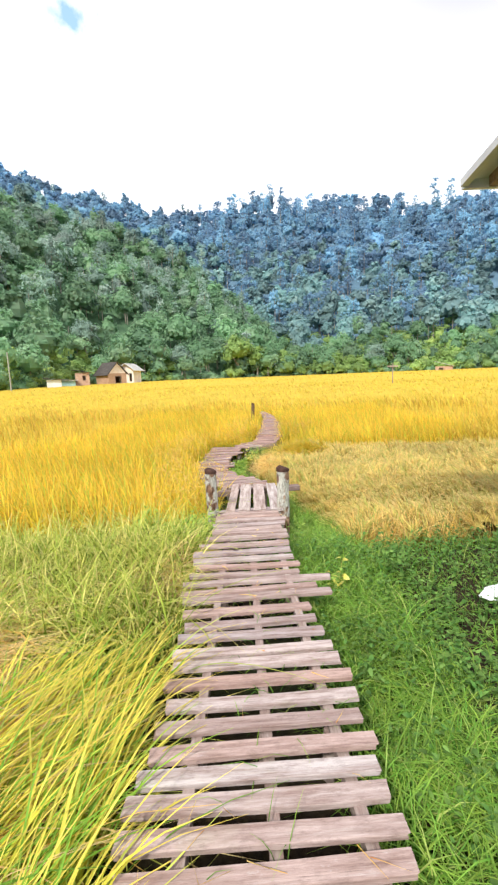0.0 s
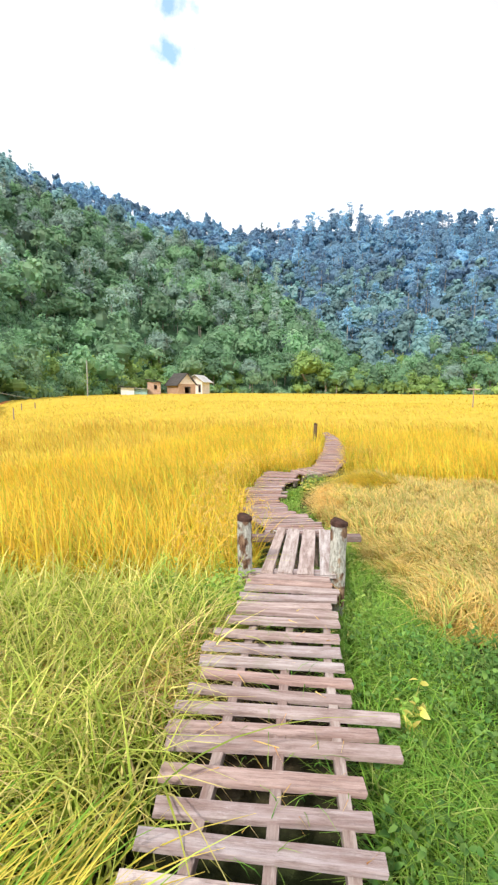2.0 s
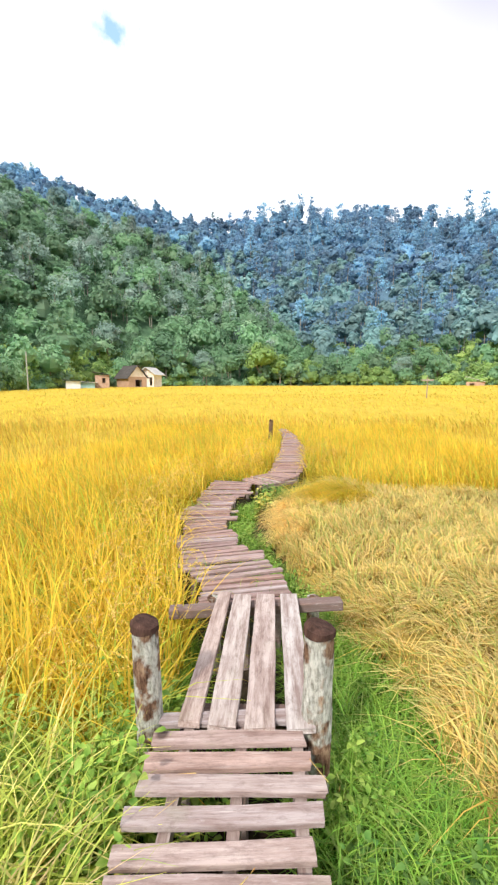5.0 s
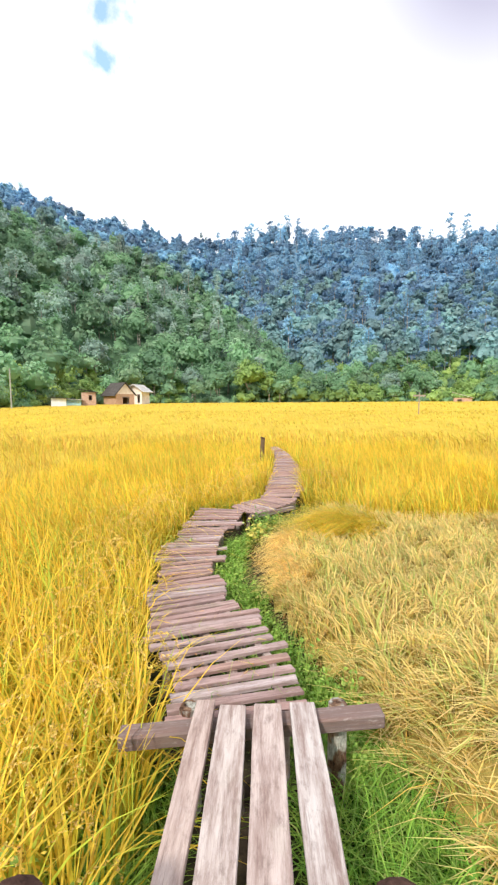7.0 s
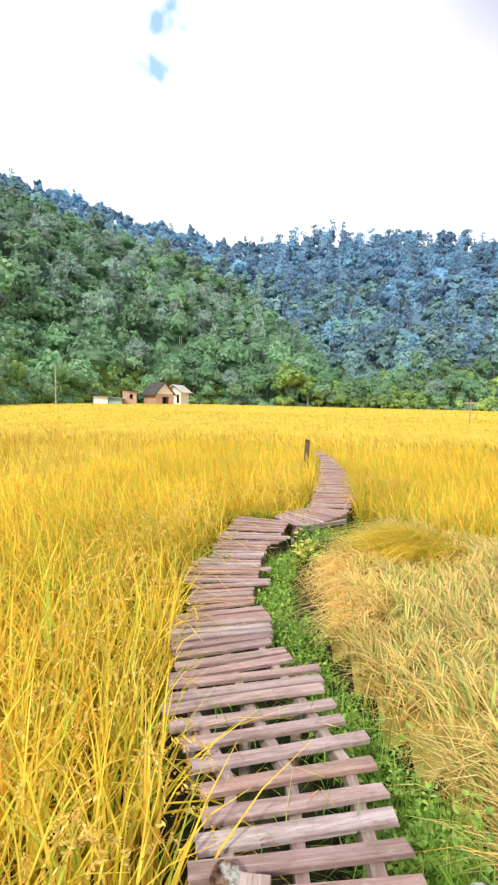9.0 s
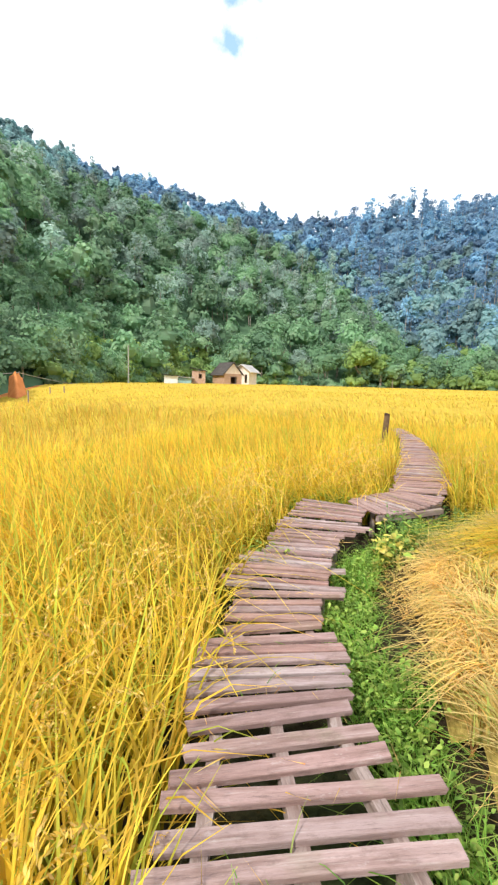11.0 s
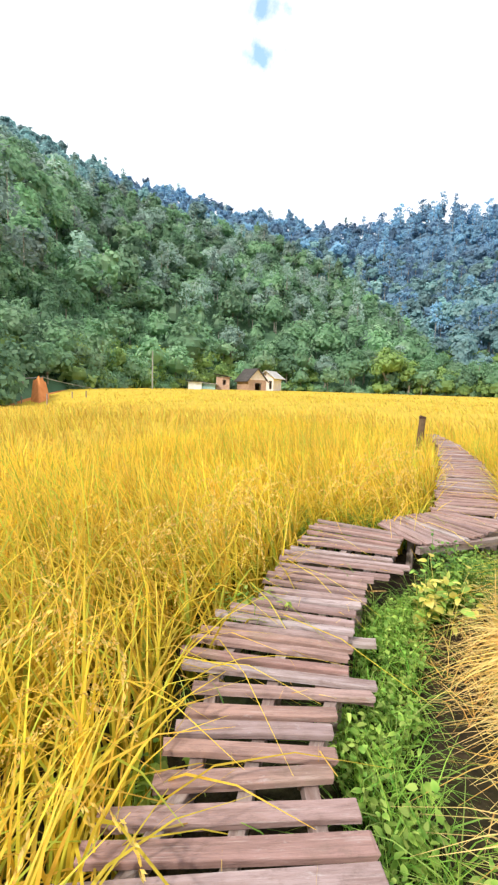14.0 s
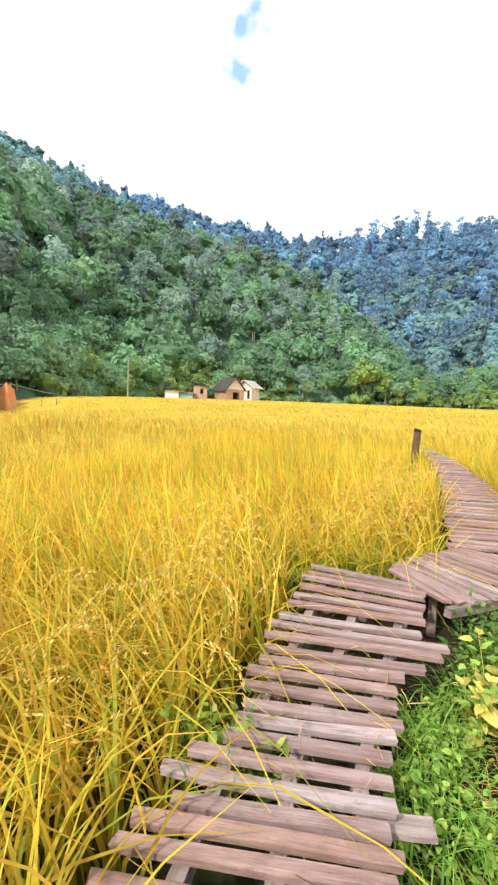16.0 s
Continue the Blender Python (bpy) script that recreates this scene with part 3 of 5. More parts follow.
def slat_bridge():
    rng = random.Random(5)
    w = empty("footbridge", label="short footbridge of four pale lengthwise boards on dark beams", category="footbridge")
    for x0, x1, br in ((1.20, 1.215, 0.10), (1.355, 1.355, 0.135), (1.53, 1.53, 0.145), (1.72, 1.705, 0.13)):
        ya, yb = 5.12 + rng.uniform(-0.02, 0.02), 6.52 + rng.uniform(-0.025, 0.025)
        ob = new("slat", plank_mesh("slat", yb - ya, br, 0.03, rng, M_SLAT))
        ob.parent = w
        ob.matrix_basis = pose((x0 + x1) / 2, (ya + yb) / 2, 0.05, rng.uniform(-2, 2), 2.0, 90 + math.degrees(math.atan2(x0 - x1, yb - ya)))
    far = part("beam", box_bm((-0.72, -0.05, -0.075), (0.60, 0.05, 0), 0.008), M_BEAM, w, "dark squared timber cross beam")
    far.matrix_basis = pose(1.52, 6.47, -0.028, 0, -1.2, 7)
    near = part("beam", box_bm((-0.32, -0.05, -0.1), (0.32, 0.05, 0), 0.008), M_BEAM, w, "dark squared timber cross beam")
    near.matrix_basis = pose(1.45, 5.3, 0.012, 0, 0, 2)
    for x, y in ((1.12, 6.56), (1.9, 6.60)):
        part("bearer", tube_bm([(x, y, -0.75), (x, y, -0.035)], [0.055, 0.05], 9, 0.06, rng), M_BARK, w)


def post(name, x, y, foot, top, r, label, rng, lean=(0, 0), group="", skin=None):
    w = empty(name, (x, y, foot), label=label, category="post", group=group)
    n = 9
    pts = [(lean[0] * i / n, lean[1] * i / n, (top - foot) * i / n) for i in range(n + 1)]
    part("trunk", tube_bm(pts, [r * (1.06 - 0.1 * i / n + rng.uniform(-0.04, 0.04)) for i in range(n + 1)], 14, 0.06, rng), skin or M_BARK, w)
    h = top - foot
    part("cut_top", tube_bm([(lean[0], lean[1], h - 0.02), (lean[0], lean[1], h + 0.012), (lean[0] + 0.005, lean[1], h + 0.026)], [r * 1.02, r * 1.0, r * 0.75], 14, 0.05, rng), M_END, w, "dark weathered cut end")


# the second walk: left and right edge and slant of the boards by their middle
WALK_L = ((6.6, 1.0), (7.05, 0.97), (7.3, 0.85), (7.58, 0.65), (7.9, 0.60), (8.16, 0.54), (8.4, 0.45), (8.6, 0.35), (8.82, 0.32), (8.95, 0.42), (9.15, 0.38), (9.4, 0.30), (9.55, 0.19), (9.7, 0.17), (9.81, 0.27), (9.9, 0.19), (10.09, 0.32), (10.25, 0.39), (10.4, 0.28), (10.58, 0.34), (10.9, 0.30), (11.2, 0.36), (11.8, 0.40))
WALK_R = ((6.6, 1.74), (6.9, 1.68), (7.2, 1.68), (7.36, 1.54), (7.6, 1.47), (7.83, 1.47), (7.93, 1.30), (8.03, 1.26), (8.16, 1.15), (8.4, 1.12), (8.6, 1.12), (8.8, 1.05), (8.96, 0.95), (9.25, 0.91), (9.38, 1.04), (9.47, 1.06), (9.55, 0.95), (9.65, 0.92), (10.0, 0.92), (10.25, 0.94), (10.58, 0.98), (10.69, 1.09), (10.8, 1.18), (10.91, 1.22), (11.02, 1.10), (11.4, 1.13), (11.8, 1.2))
WALK_SLANT = ((6.6, 0.18), (7.2, 0.32), (7.8, 0.39), (8.6, 0.375), (8.8, 0.31), (9.05, 0.17), (9.4, 0.22), (9.55, 0.13), (9.9, 0.085), (10.5, 0.07), (11.0, 0.04), (11.3, -0.02), (11.8, -0.1))


def second_walk():
    rng = random.Random(23)
    w = empty("boardwalk", label="winding weathered pinkish-grey plank boardwalk through the rice", category="boardwalk")
    middles = (6.57, 6.688, 6.806, 6.917, 7.059, 7.209, 7.33, 7.45, 7.579, 7.692, 7.83, 7.926, 8.034, 8.162, 8.262, 8.38, 8.49, 8.61, 8.71, 8.816, 8.95, 9.05, 9.15, 9.246, 9.381, 9.476, 9.56, 9.65, 9.725, 9.81, 9.896, 9.995, 10.088, 10.193, 10.26, 10.367, 10.471, 10.579, 10.686, 10.797, 10.912, 11.023, 11.174, 11.286, 11.407, 11.543, 11.643, 11.76)
    for y in middles:
        half = 0.5 * float(line(WALK_SLANT, y))
        a, b = float(line(WALK_L, y)) + rng.uniform(-0.02, 0.015), float(line(WALK_R, y)) + rng.uniform(-0.012, 0.012)
        lay_plank(w, (a, y - half), (b, y + half), rng.uniform(0.057, 0.065) if y < 9.3 else rng.uniform(0.048, 0.056), rng, thick=0.023, mat=M_PLANK_PINK)
    for off in (0.17, 0.5, 0.84):
        pts = []
        for y in (6.55, 7.1, 7.6, 8.1, 8.6, 9.0, 9.5, 10.0, 10.6, 11.2, 11.8):
            a, b, sl = (float(line(q, y)) for q in (WALK_L, WALK_R, WALK_SLANT))
            pts.append((a + (b - a) * off, y + sl * (off - 0.5)))
        joist(w, pts, rng, drop=0.034)
        for p in pts[::2]:
            support(w, *p, rng)
    # short board ends that stick out beside the walk
    lay_plank(w, (0.84, 9.92), (1.04, 9.95), 0.07, rng, z=-0.325, name="board_end", mat=M_JOIST)
    lay_plank(w, (0.82, 9.47), (1.05, 9.53), 0.075, rng, z=-0.34, name="board_end", mat=M_PLANK)


def far_walk():
    """The landing where the walk turns, and the stretch beyond it."""
    rng = random.Random(31)
    w = empty("boardwalk", label="fan-laid plank landing and the boardwalk beyond it", category="boardwalk")
    # boards fan round the inner corner
    left = [(0.98, 11.95), (1.02, 12.12), (1.12, 12.25), (1.22, 12.37), (1.33, 12.48), (1.43, 12.58), (1.50, 12.68)]
    right = [(1.30, 11.50), (1.46, 11.58), (1.62, 11.70), (1.78, 11.88), (1.92, 12.08), (2.04, 12.3), (2.12, 12.55)]
    for i in range(13):
        t = i / 12 * 6
        k = min(int(t), 5)
        q = t - k
        a = [left[k][j] * (1 - q) + left[k + 1][j] * q for j in (0, 1)]
        b = [right[k][j] * (1 - q) + right[k + 1][j] * q for j in (0, 1)]
        lay_plank(w, a, b, rng.uniform(0.058, 0.07), rng, mat=M_PLANK_PINK)
    fascia = new("edge_board", plank_mesh("edge_board", 0.98, 0.05, 0.06, rng, M_JOIST, 4))
    fascia.parent = w
    fascia.matrix_basis = pose(1.66, 11.78, -0.295, 0, 0, 40)
    L = ((12.72, 1.50), (13.6, 1.57), (15.6, 1.77), (17.4, 1.86), (19.2, 1.72))
    R = ((12.85, 2.20), (13.4, 2.33), (14.6, 2.43), (16.2, 2.44), (17.6, 2.28), (19.4, 1.98))
    n = 46
    for i in range(n):
        t = i / (n - 1)
        ya, yb = 12.76 + t * 6.4, 12.86 + t * 6.5
        lay_plank(w, (float(line(L, ya)) + rng.uniform(-0.03, 0.03), ya), (float(line(R, yb)) + rng.uniform(-0.03, 0.03), yb), rng.uniform(0.084, 0.098), rng, mat=M_PLANK_PINK)
    for off in (0.15, 0.85):
        pts = [(float(line(L, y)) * (1 - off) + float(line(R, y)) * off, y) for y in (12.75, 14, 15.3, 16.6, 17.9, 19.1)]
        joist(w, pts, rng)
        for p in pts[::2]:
            support(w, *p, rng)
    for p in ((1.25, 11.75), (1.6, 11.95), (1.95, 12.3), (1.35, 12.4), (1.1, 11.98)):
        support(w, *p, rng)
    joist(w, [(1.08, 11.9), (1.5, 12.55)], rng)
    joist(w, [(1.34, 11.62), (1.7, 11.85), (2.05, 12.4)], rng)


first_walk()
slat_bridge()
second_walk()
far_walk()
prng = random.Random(3)
post("wooden_post", 1.01, 5.19, -0.7, 0.512, 0.066, "round lichen-covered wooden post beside the footbridge", prng, (-0.02, 0.0), "footbridge posts")
post("wooden_post", 1.79, 5.21, -0.7, 0.506, 0.072, "thick peeling wooden post with a dark cut top", prng, (0.01, 0.0), "footbridge posts")
post("wooden_post", 1.44, 16.55, -0.6, 0.54, 0.06, "lone dark wooden post standing in the rice", prng, (0.05, 0.0), skin=M_OLD)


# ---- rice ----
def tiller_field(name, n, x0, x1, y0, y1, keep, seed, height, width, segs, mat, label, lean=(0.1, 0.35), droop=(0.2, 0.9), clump=0.0, heads=0.0, wind=0.6):
    rng = np.random.default_rng(seed)
    x, y = scatter(n, x0, x1, y0, y1, keep, rng)
    if clump:
        gx, gy = np.round(x / clump) * clump, np.round(y / clump) * clump
        cx = gx + 0.35 * clump * value_noise(gx, gy, 0.01, 1)
        x2, y2 = cx + (x - gx) * 0.45, gy + (y - gy) * 0.45
        k = keep(x2, y2)
        x, y = x2[k], y2[k]
    m = len(x)
    z = ground_z(x, y) - 0.02
    d = np.where(rng.random(m) < wind, 2.6 + 1.2 * value_noise(x, y, 2.5, 2) + rng.normal(0, 0.7, m), rng.uniform(0, 2 * np.pi, m))
    h = rng.uniform(*height, m) * (1 + 0.10 * value_noise(x, y, 1.6, 4))
    v, f, a, tip = strips(x, y, z, h, rng.uniform(width * 0.7, width * 1.3, m), d, rng.uniform(*lean, m), rng.uniform(*droop, m), segs, rng)
    ob = stuff(name, [(v, f, a)], mat, label, "rice")
    if heads:
        k = rng.random(m) < heads
        x, y, z, d, h = x[k], y[k], z[k], d[k], h[k]
        tp = np.stack([x + 0.10 * np.cos(d), y + 0.10 * np.sin(d), z + h * rng.uniform(0.7, 0.95, len(x))], 1)
        stuff(name + "_heads", [grains(tp, d, rng.uniform(0.16, 0.28, len(x)), rng, 34, 0.0078)], M_GRAIN, "drooping golden heads of ripe rice grain", "rice")
    return ob


def near_band(d0, d1):
    """Plan points between d0 and d1 metres from the walk's edges."""
    def keep(x, y):
        e = np.where(x < line(LEFT, y), line(LEFT, y) - x, np.where(x > line(RIGHT, y), x - line(RIGHT, y), 0))
        e = np.where(y < 4.9, 9, e)
        e = np.where(y > 19.4, np.hypot(x - 1.9, y - 19.4), e)
        return in_rice(x, y) & (e >= d0) & (e < d1)
    return keep


tiller_field("standing_rice", 26000, -1.0, 3.6, 4.6, 14.5, near_band(0, 0.7), 41, (0.62, 1.1), 0.016, 5, M_RICE, "ripe golden rice plants standing along the boardwalk", clump=0.17, heads=0.13, lean=(0.03, 0.65), droop=(0.1, 1.2))
tiller_field("standing_rice", 26000, -1.9, 5.0, 4.6, 14.5, near_band(0.65, 1.7), 45, (0.7, 1.14), 0.018, 4, M_RICE, "ripe golden rice plants behind the boardwalk's edge", clump=0.17, lean=(0.03, 0.5), droop=(0.05, 1.0))
tiller_field("standing_rice", 62000, -5.0, 8.0, 4.6, 16, near_band(1.6, 5.2), 42, (0.74, 1.1), 0.021, 3, M_RICE, "ripe golden rice plants in the paddy", clump=0.17, lean=(0.03, 0.45), droop=(0.0, 0.8))
tiller_field("standing_rice", 32000, -3.0, 7.0, 13.5, 20.5, near_band(0, 5.2), 43, (0.76, 1.06), 0.023, 3, M_RICE, "ripe golden rice plants beside the far boardwalk", lean=(0.03, 0.35), droop=(0.0, 0.6))
tiller_field("standing_rice", 66000, -17, 19, 4.6, 26, lambda x, y: near_band(4.8, 30)(x, y) & (np.abs(x - 1) < (y - 1) * 1.2 + 3), 44, (0.76, 1.04), 0.038, 2, M_RICE_FAR, "ripe golden rice field", lean=(0.05, 0.35), droop=(0.0, 0.6))


def polar_field(name, n, r0, r1, a0, a1, seed, width, label):
    rng = np.random.default_rng(seed)
    r = np.sqrt(rng.uniform(r0 * r0, r1 * r1, n))
    az = np.radians(rng.uniform(a0, a1, n))
    x, y = 1 + r * np.sin(az), 5 + r * np.cos(az)
    k = (r < edge_r(np.degrees(az))) & (y > 19.5)
    x, y, r = x[k], y[k], r[k]
    m = len(x)
    z = ground_z(x, y) + 0.45
    d = 2.6 + rng.normal(0, 0.9, m)
    v, f, a, tip = strips(x, y, z, rng.uniform(0.35, 0.56, m), width * (0.5 + r / r1), d, rng.uniform(0.1, 0.5, m), rng.uniform(0.1, 0.6, m), 2, rng, 0.8)
    stuff(name, [(v, f, a * 0.6 + 0.4)], M_RICE_FAR, label, "rice")


BASE_R = ((-75, 30), (-60, 34), (-48, 40), (-40, 52), (-30, 86), (-18, 118), (0, 132), (15, 136), (30, 140), (75, 150))


def edge_r(az):
    return line(BASE_R, az)


polar_field("distant_rice", 38000, 14, 50, -58, 40, 51, 0.07, "golden rice field reaching towards the hills")
polar_field("distant_rice", 22000, 50, 140, -50, 38, 52, 0.24, "golden rice field at the foot of the hills")


def canopy():
    """The closed top of the rice, where single plants can no longer be told apart."""
    sets = []
    rr = np.concatenate([np.arange(0.02, 1.0001, 0.02)])
    az = np.arange(-75, 75.1, 1.0)
    A, T = np.meshgrid(az, rr)
    R = 12.5 + (edge_r(A) - 12.5) * T ** 1.6
    X, Y = 1 + R * np.sin(np.radians(A)), 5 + R * np.cos(np.radians(A))
    Z = ground_z(X, Y) + 0.66 * smoothstep(12.5, 22, R) + 0.06 + 0.05 * value_noise(X, Y, 2.2, 9) + 0.04 * value_noise(X, Y, 0.8, 10)
    n = len(az)
    i, j = np.meshgrid(np.arange(n - 1), np.arange(len(rr) - 1))
    b = (j * n + i).ravel()
    tagged(new("rice_canopy", mesh_of("rice_canopy", np.stack([X, Y, Z], 2).reshape(-1, 3), np.stack([b, b + n, b + n + 1, b + 1], 1), M_CANOPY, smooth=True)), "dense golden canopy of the ripe rice field", "rice", kind="stuff")
    # stems and old leaves between the plants of the nearer paddy
    xs, ys = np.arange(-18, 20.01, 0.3), np.arange(5.0, 22.01, 0.3)
    X, Y = np.meshgrid(xs, ys)
    e = np.where(X < line(LEFT, Y), line(LEFT, Y) - X, X - line(RIGHT, Y))
    e = np.where(Y > 19.4, np.hypot(X - 1.9, Y - 19.4), e)
    front = np.where(X > 2.0, right_front(X) + 0.05, 5.0)
    e = np.minimum(e, Y - front)
    rise = 0.5 * smoothstep(0.2, 2.8, e)
    Z = ground_z(X, Y) - 0.06 + rise + 0.05 * value_noise(X, Y, 0.9, 12) + 0.04 * value_noise(X, Y, 0.35, 15)
    n = len(xs)
    i, j = np.meshgrid(np.arange(n - 1), np.arange(len(ys) - 1))
    b = (j * n + i).ravel()
    f = np.stack([b, b + 1, b + n + 1, b + n], 1)
    tagged(new("rice_canopy", mesh_of("rice_canopy", np.stack([X, Y, Z], 2).reshape(-1, 3), f[(e.ravel()[f] > 0.3).all(1)], M_CANOPY, smooth=True)), "dense golden undergrowth of the ripe rice", "rice", kind="stuff")


canopy()


# ---- lodged rice ----
def lodged():
    xs, ys = np.arange(1.5, 11.21, 0.12), np.arange(4.8, 12.6, 0.12)
    X, Y = np.meshgrid(xs, ys)
    edge = np.clip(np.minimum(X - line(LODGED, Y), (Y - 5.1)) / 0.5, 0, 1)
    Z = ground_z(X, Y) + 0.05 + 0.26 * edge ** 0.6 + 0.05 * value_noise(X, Y, 0.6, 13) * edge
    pit = np.exp(-(((X - 2.5) / 0.28) ** 2 + ((Y - 10.05) / 0.2) ** 2))
    Z = Z - 0.22 * pit
    n = len(xs)
    i, j = np.meshgrid(np.arange(n - 1), np.arange(len(ys) - 1))
    b = (j * n + i).ravel()
    f = np.stack([b, b + 1, b + n + 1, b + n], 1)
    cx, cy = X.ravel()[f].mean(1), Y.ravel()[f].mean(1)
    f = f[in_lodged(cx, cy)]
    tagged(new("straw_mat", mesh_of("straw_mat", np.stack([X, Y, Z], 2).reshape(-1, 3), f, M_MAT, smooth=True)), "matted pale rice flattened on the paddy", "straw", kind="stuff")
    rng = np.random.default_rng(61)
    sets = []
    # tufts: stems that lie the same way and fan out from one root
    cx, cy = scatter(5600, 1.6, 10.5, 4.9, 12.4, in_lodged, rng)
    keep = rng.random(len(cx)) < np.clip(1.5 - 0.16 * (cx - 2), 0.3, 1)
    cx, cy = cx[keep], cy[keep]
    each = 15
    m = len(cx) * each
    way = 2.2 + 1.5 * value_noise(cx, cy, 1.5, 14) + rng.normal(0, 0.75, len(cx))
    x, y = np.repeat(cx, each) + rng.normal(0, 0.035, m), np.repeat(cy, each) + rng.normal(0, 0.035, m)
    ed = np.clip(np.minimum(x - line(LODGED, y), y - 5.1) / 0.5, 0, 1)
    pit = np.exp(-(((x - 2.5) / 0.25) ** 2 + ((y - 10.05) / 0.18) ** 2))
    z = ground_z(x, y) + 0.06 + 0.24 * ed ** 0.6 - 0.22 * pit + np.repeat(rng.uniform(-0.03, 0.05, len(cx)), each)
    v, f, a, t = strips(x, y, z, rng.uniform(0.18, 0.38, m), rng.uniform(0.009, 0.016, m), np.repeat(way, each) + rng.normal(0, 0.35, m), rng.uniform(0.2, 0.9, m), rng.uniform(0.4, 1.2, m), 3, rng)
    sets.append((v, f, a))
    stuff("lodged_rice", sets, M_STRAW, "pale golden rice lodged flat in swirling tufts", "rice")
    # stalks that stand and arch along the edge of the lodged patch
    x, y = scatter(26000, 1.5, 8.5, 4.9, 11.2, lambda x, y: in_lodged(x, y) & (np.minimum((x - line(LODGED, y)), (y - 5.1 - 0.07 * (x - 2.6))) < 0.38), rng)
    m = len(x)
    ed = np.minimum(x - line(LODGED, y), y - 5.05)
    d = np.where((x - line(LODGED, y)) < 0.4, np.pi + rng.normal(0.45, 0.5, m), -1.9 + rng.normal(0, 0.6, m))
    inward = rng.random(m) < 0.45
    d = np.where(inward, d + np.pi + rng.normal(0, 0.5, m), d)
    v, f, a, t = strips(x, y, ground_z(x, y) - 0.02, rng.uniform(0.38, 0.66, m), rng.uniform(0.007, 0.012, m), d, rng.uniform(0.2, 0.75, m), rng.uniform(0.1, 0.7, m), 4, rng)
    stuff("rice_stalks", [(v, f, a)], M_STUB, "bent orange-gold rice stalks at the edge of the lodged patch", "rice")
    # a long sheaf that leans over towards the walk
    n = 1500
    x, y = 2.95 + rng.normal(0, 0.22, n), 10.75 + rng.normal(0, 0.22, n)
    v, f, a, t = strips(x, y, ground_z(x, y) + 0.05, rng.uniform(0.7, 1.1, n), 0.014, np.pi + 0.4 + rng.normal(0, 0.32, n), rng.uniform(0.3, 0.75, n), rng.uniform(0.5, 1.0, n), 6, rng)
    stuff("leaning_sheaf", [(v, f, a)], M_RICE, "long sheaf of golden rice leaning over the weeds", "rice")
    # dry straw on the bare ground beside the weeds
    n = 800
    x, y = rng.uniform(1.75, 2.15, n), rng.uniform(8.9, 10.5, n)
    v, f, a, t = strips(x, y, ground_z(x, y) + 0.1, rng.uniform(0.38, 0.62, n), 0.013, np.pi + 0.6 + rng.normal(0, 0.4, n), rng.uniform(0.1, 0.6, n), rng.uniform(0.7, 1.2, n), 6, rng)
    stuff("leaning_sheaf", [(v, f, a)], M_STUB, "orange-gold rice stalks hanging over bare soil", "rice")
    n = 160
    x, y = 1.52 + rng.normal(0, 0.11, n), 10.3 + rng.normal(0, 0.28, n)
    v, f, a, t = strips(x, y, ground_z(x, y) + rng.uniform(0.0, 0.06, n), rng.uniform(0.1, 0.22, n), 0.006, rng.uniform(0, 6.3, n), rng.uniform(1.3, 1.9, n), rng.uniform(0.2, 0.6, n), 3, rng)
    stuff("dry_straw", [(v, f, a)], M_STUB, "brown dry straw lying on bare soil", "straw")


lodged()


# ---- grass and weeds ----
def grass(name, n, box, keep, seed, height, width, mat, label, lean=(0.2, 0.7), droop=(0.3, 1.0), segs=4, towards=None, spread=1.0, lift=0.0):
    rng = np.random.default_rng(seed)
    x, y = scatter(n, *box, keep, rng)
    m = len(x)
    d = rng.uniform(0, 2 * np.pi, m) if towards is None else towards + 0.7 * value_noise(x, y, 0.7, seed) + rng.normal(0, spread, m)
    h = rng.uniform(*height, m) * (1 + 0.25 * value_noise(x, y, 0.6, seed + 1))
    v, f, a, t = strips(x, y, ground_z(x, y) - 0.02 + lift, h, rng.uniform(width * 0.6, width * 1.3, m), d, rng.uniform(*lean, m), rng.uniform(*droop, m), segs, rng)
    stuff(name, [(v, f, a)], mat, label, "grass")


def weeds(name, n, box, keep, seed, size, top, mat, label, category="weeds", each=9):
    """Leafy plants: a stem each, with leaves spiralling up it."""
    rng = np.random.default_rng(seed)
    px, py = scatter(max(3, n // each), *box, keep, rng)
    m = len(px)
    g = ground_z(px, py)
    tall = top * (0.8 + 0.4 * value_noise(px, py, 0.45, seed)) * rng.uniform(0.55, 1.1, m)
    k = np.tile(np.arange(each), m)
    turn = np.repeat(rng.uniform(0, 6.3, m), each) + 2.4 * k + rng.normal(0, 0.35, m * each)
    share = 0.25 + 0.75 * (k + rng.uniform(0, 0.9, m * each)) / each
    lean, way = np.repeat(rng.uniform(0, 0.35, m), each), np.repeat(rng.uniform(0, 6.3, m), each)
    reach = size * rng.uniform(0.2, 0.9, m * each) * (1.25 - share)
    H = np.repeat(tall, each)
    x = np.repeat(px, each) + np.cos(turn) * reach + np.cos(way) * lean * H * share ** 2
    y = np.repeat(py, each) + np.sin(turn) * reach + np.sin(way) * lean * H * share ** 2
    v, f, a = leaves(x, y, np.repeat(g, each) + H * share, size * (1.3 - 0.5 * share), rng, facing=turn)
    sv, sf, sa, t = strips(px, py, g, tall, 0.005, way[::each], lean[::each], 0.0, 3, rng, 0.5)
    stuff(name, [(v, f, a), (sv, sf, sa)], mat, label, category)


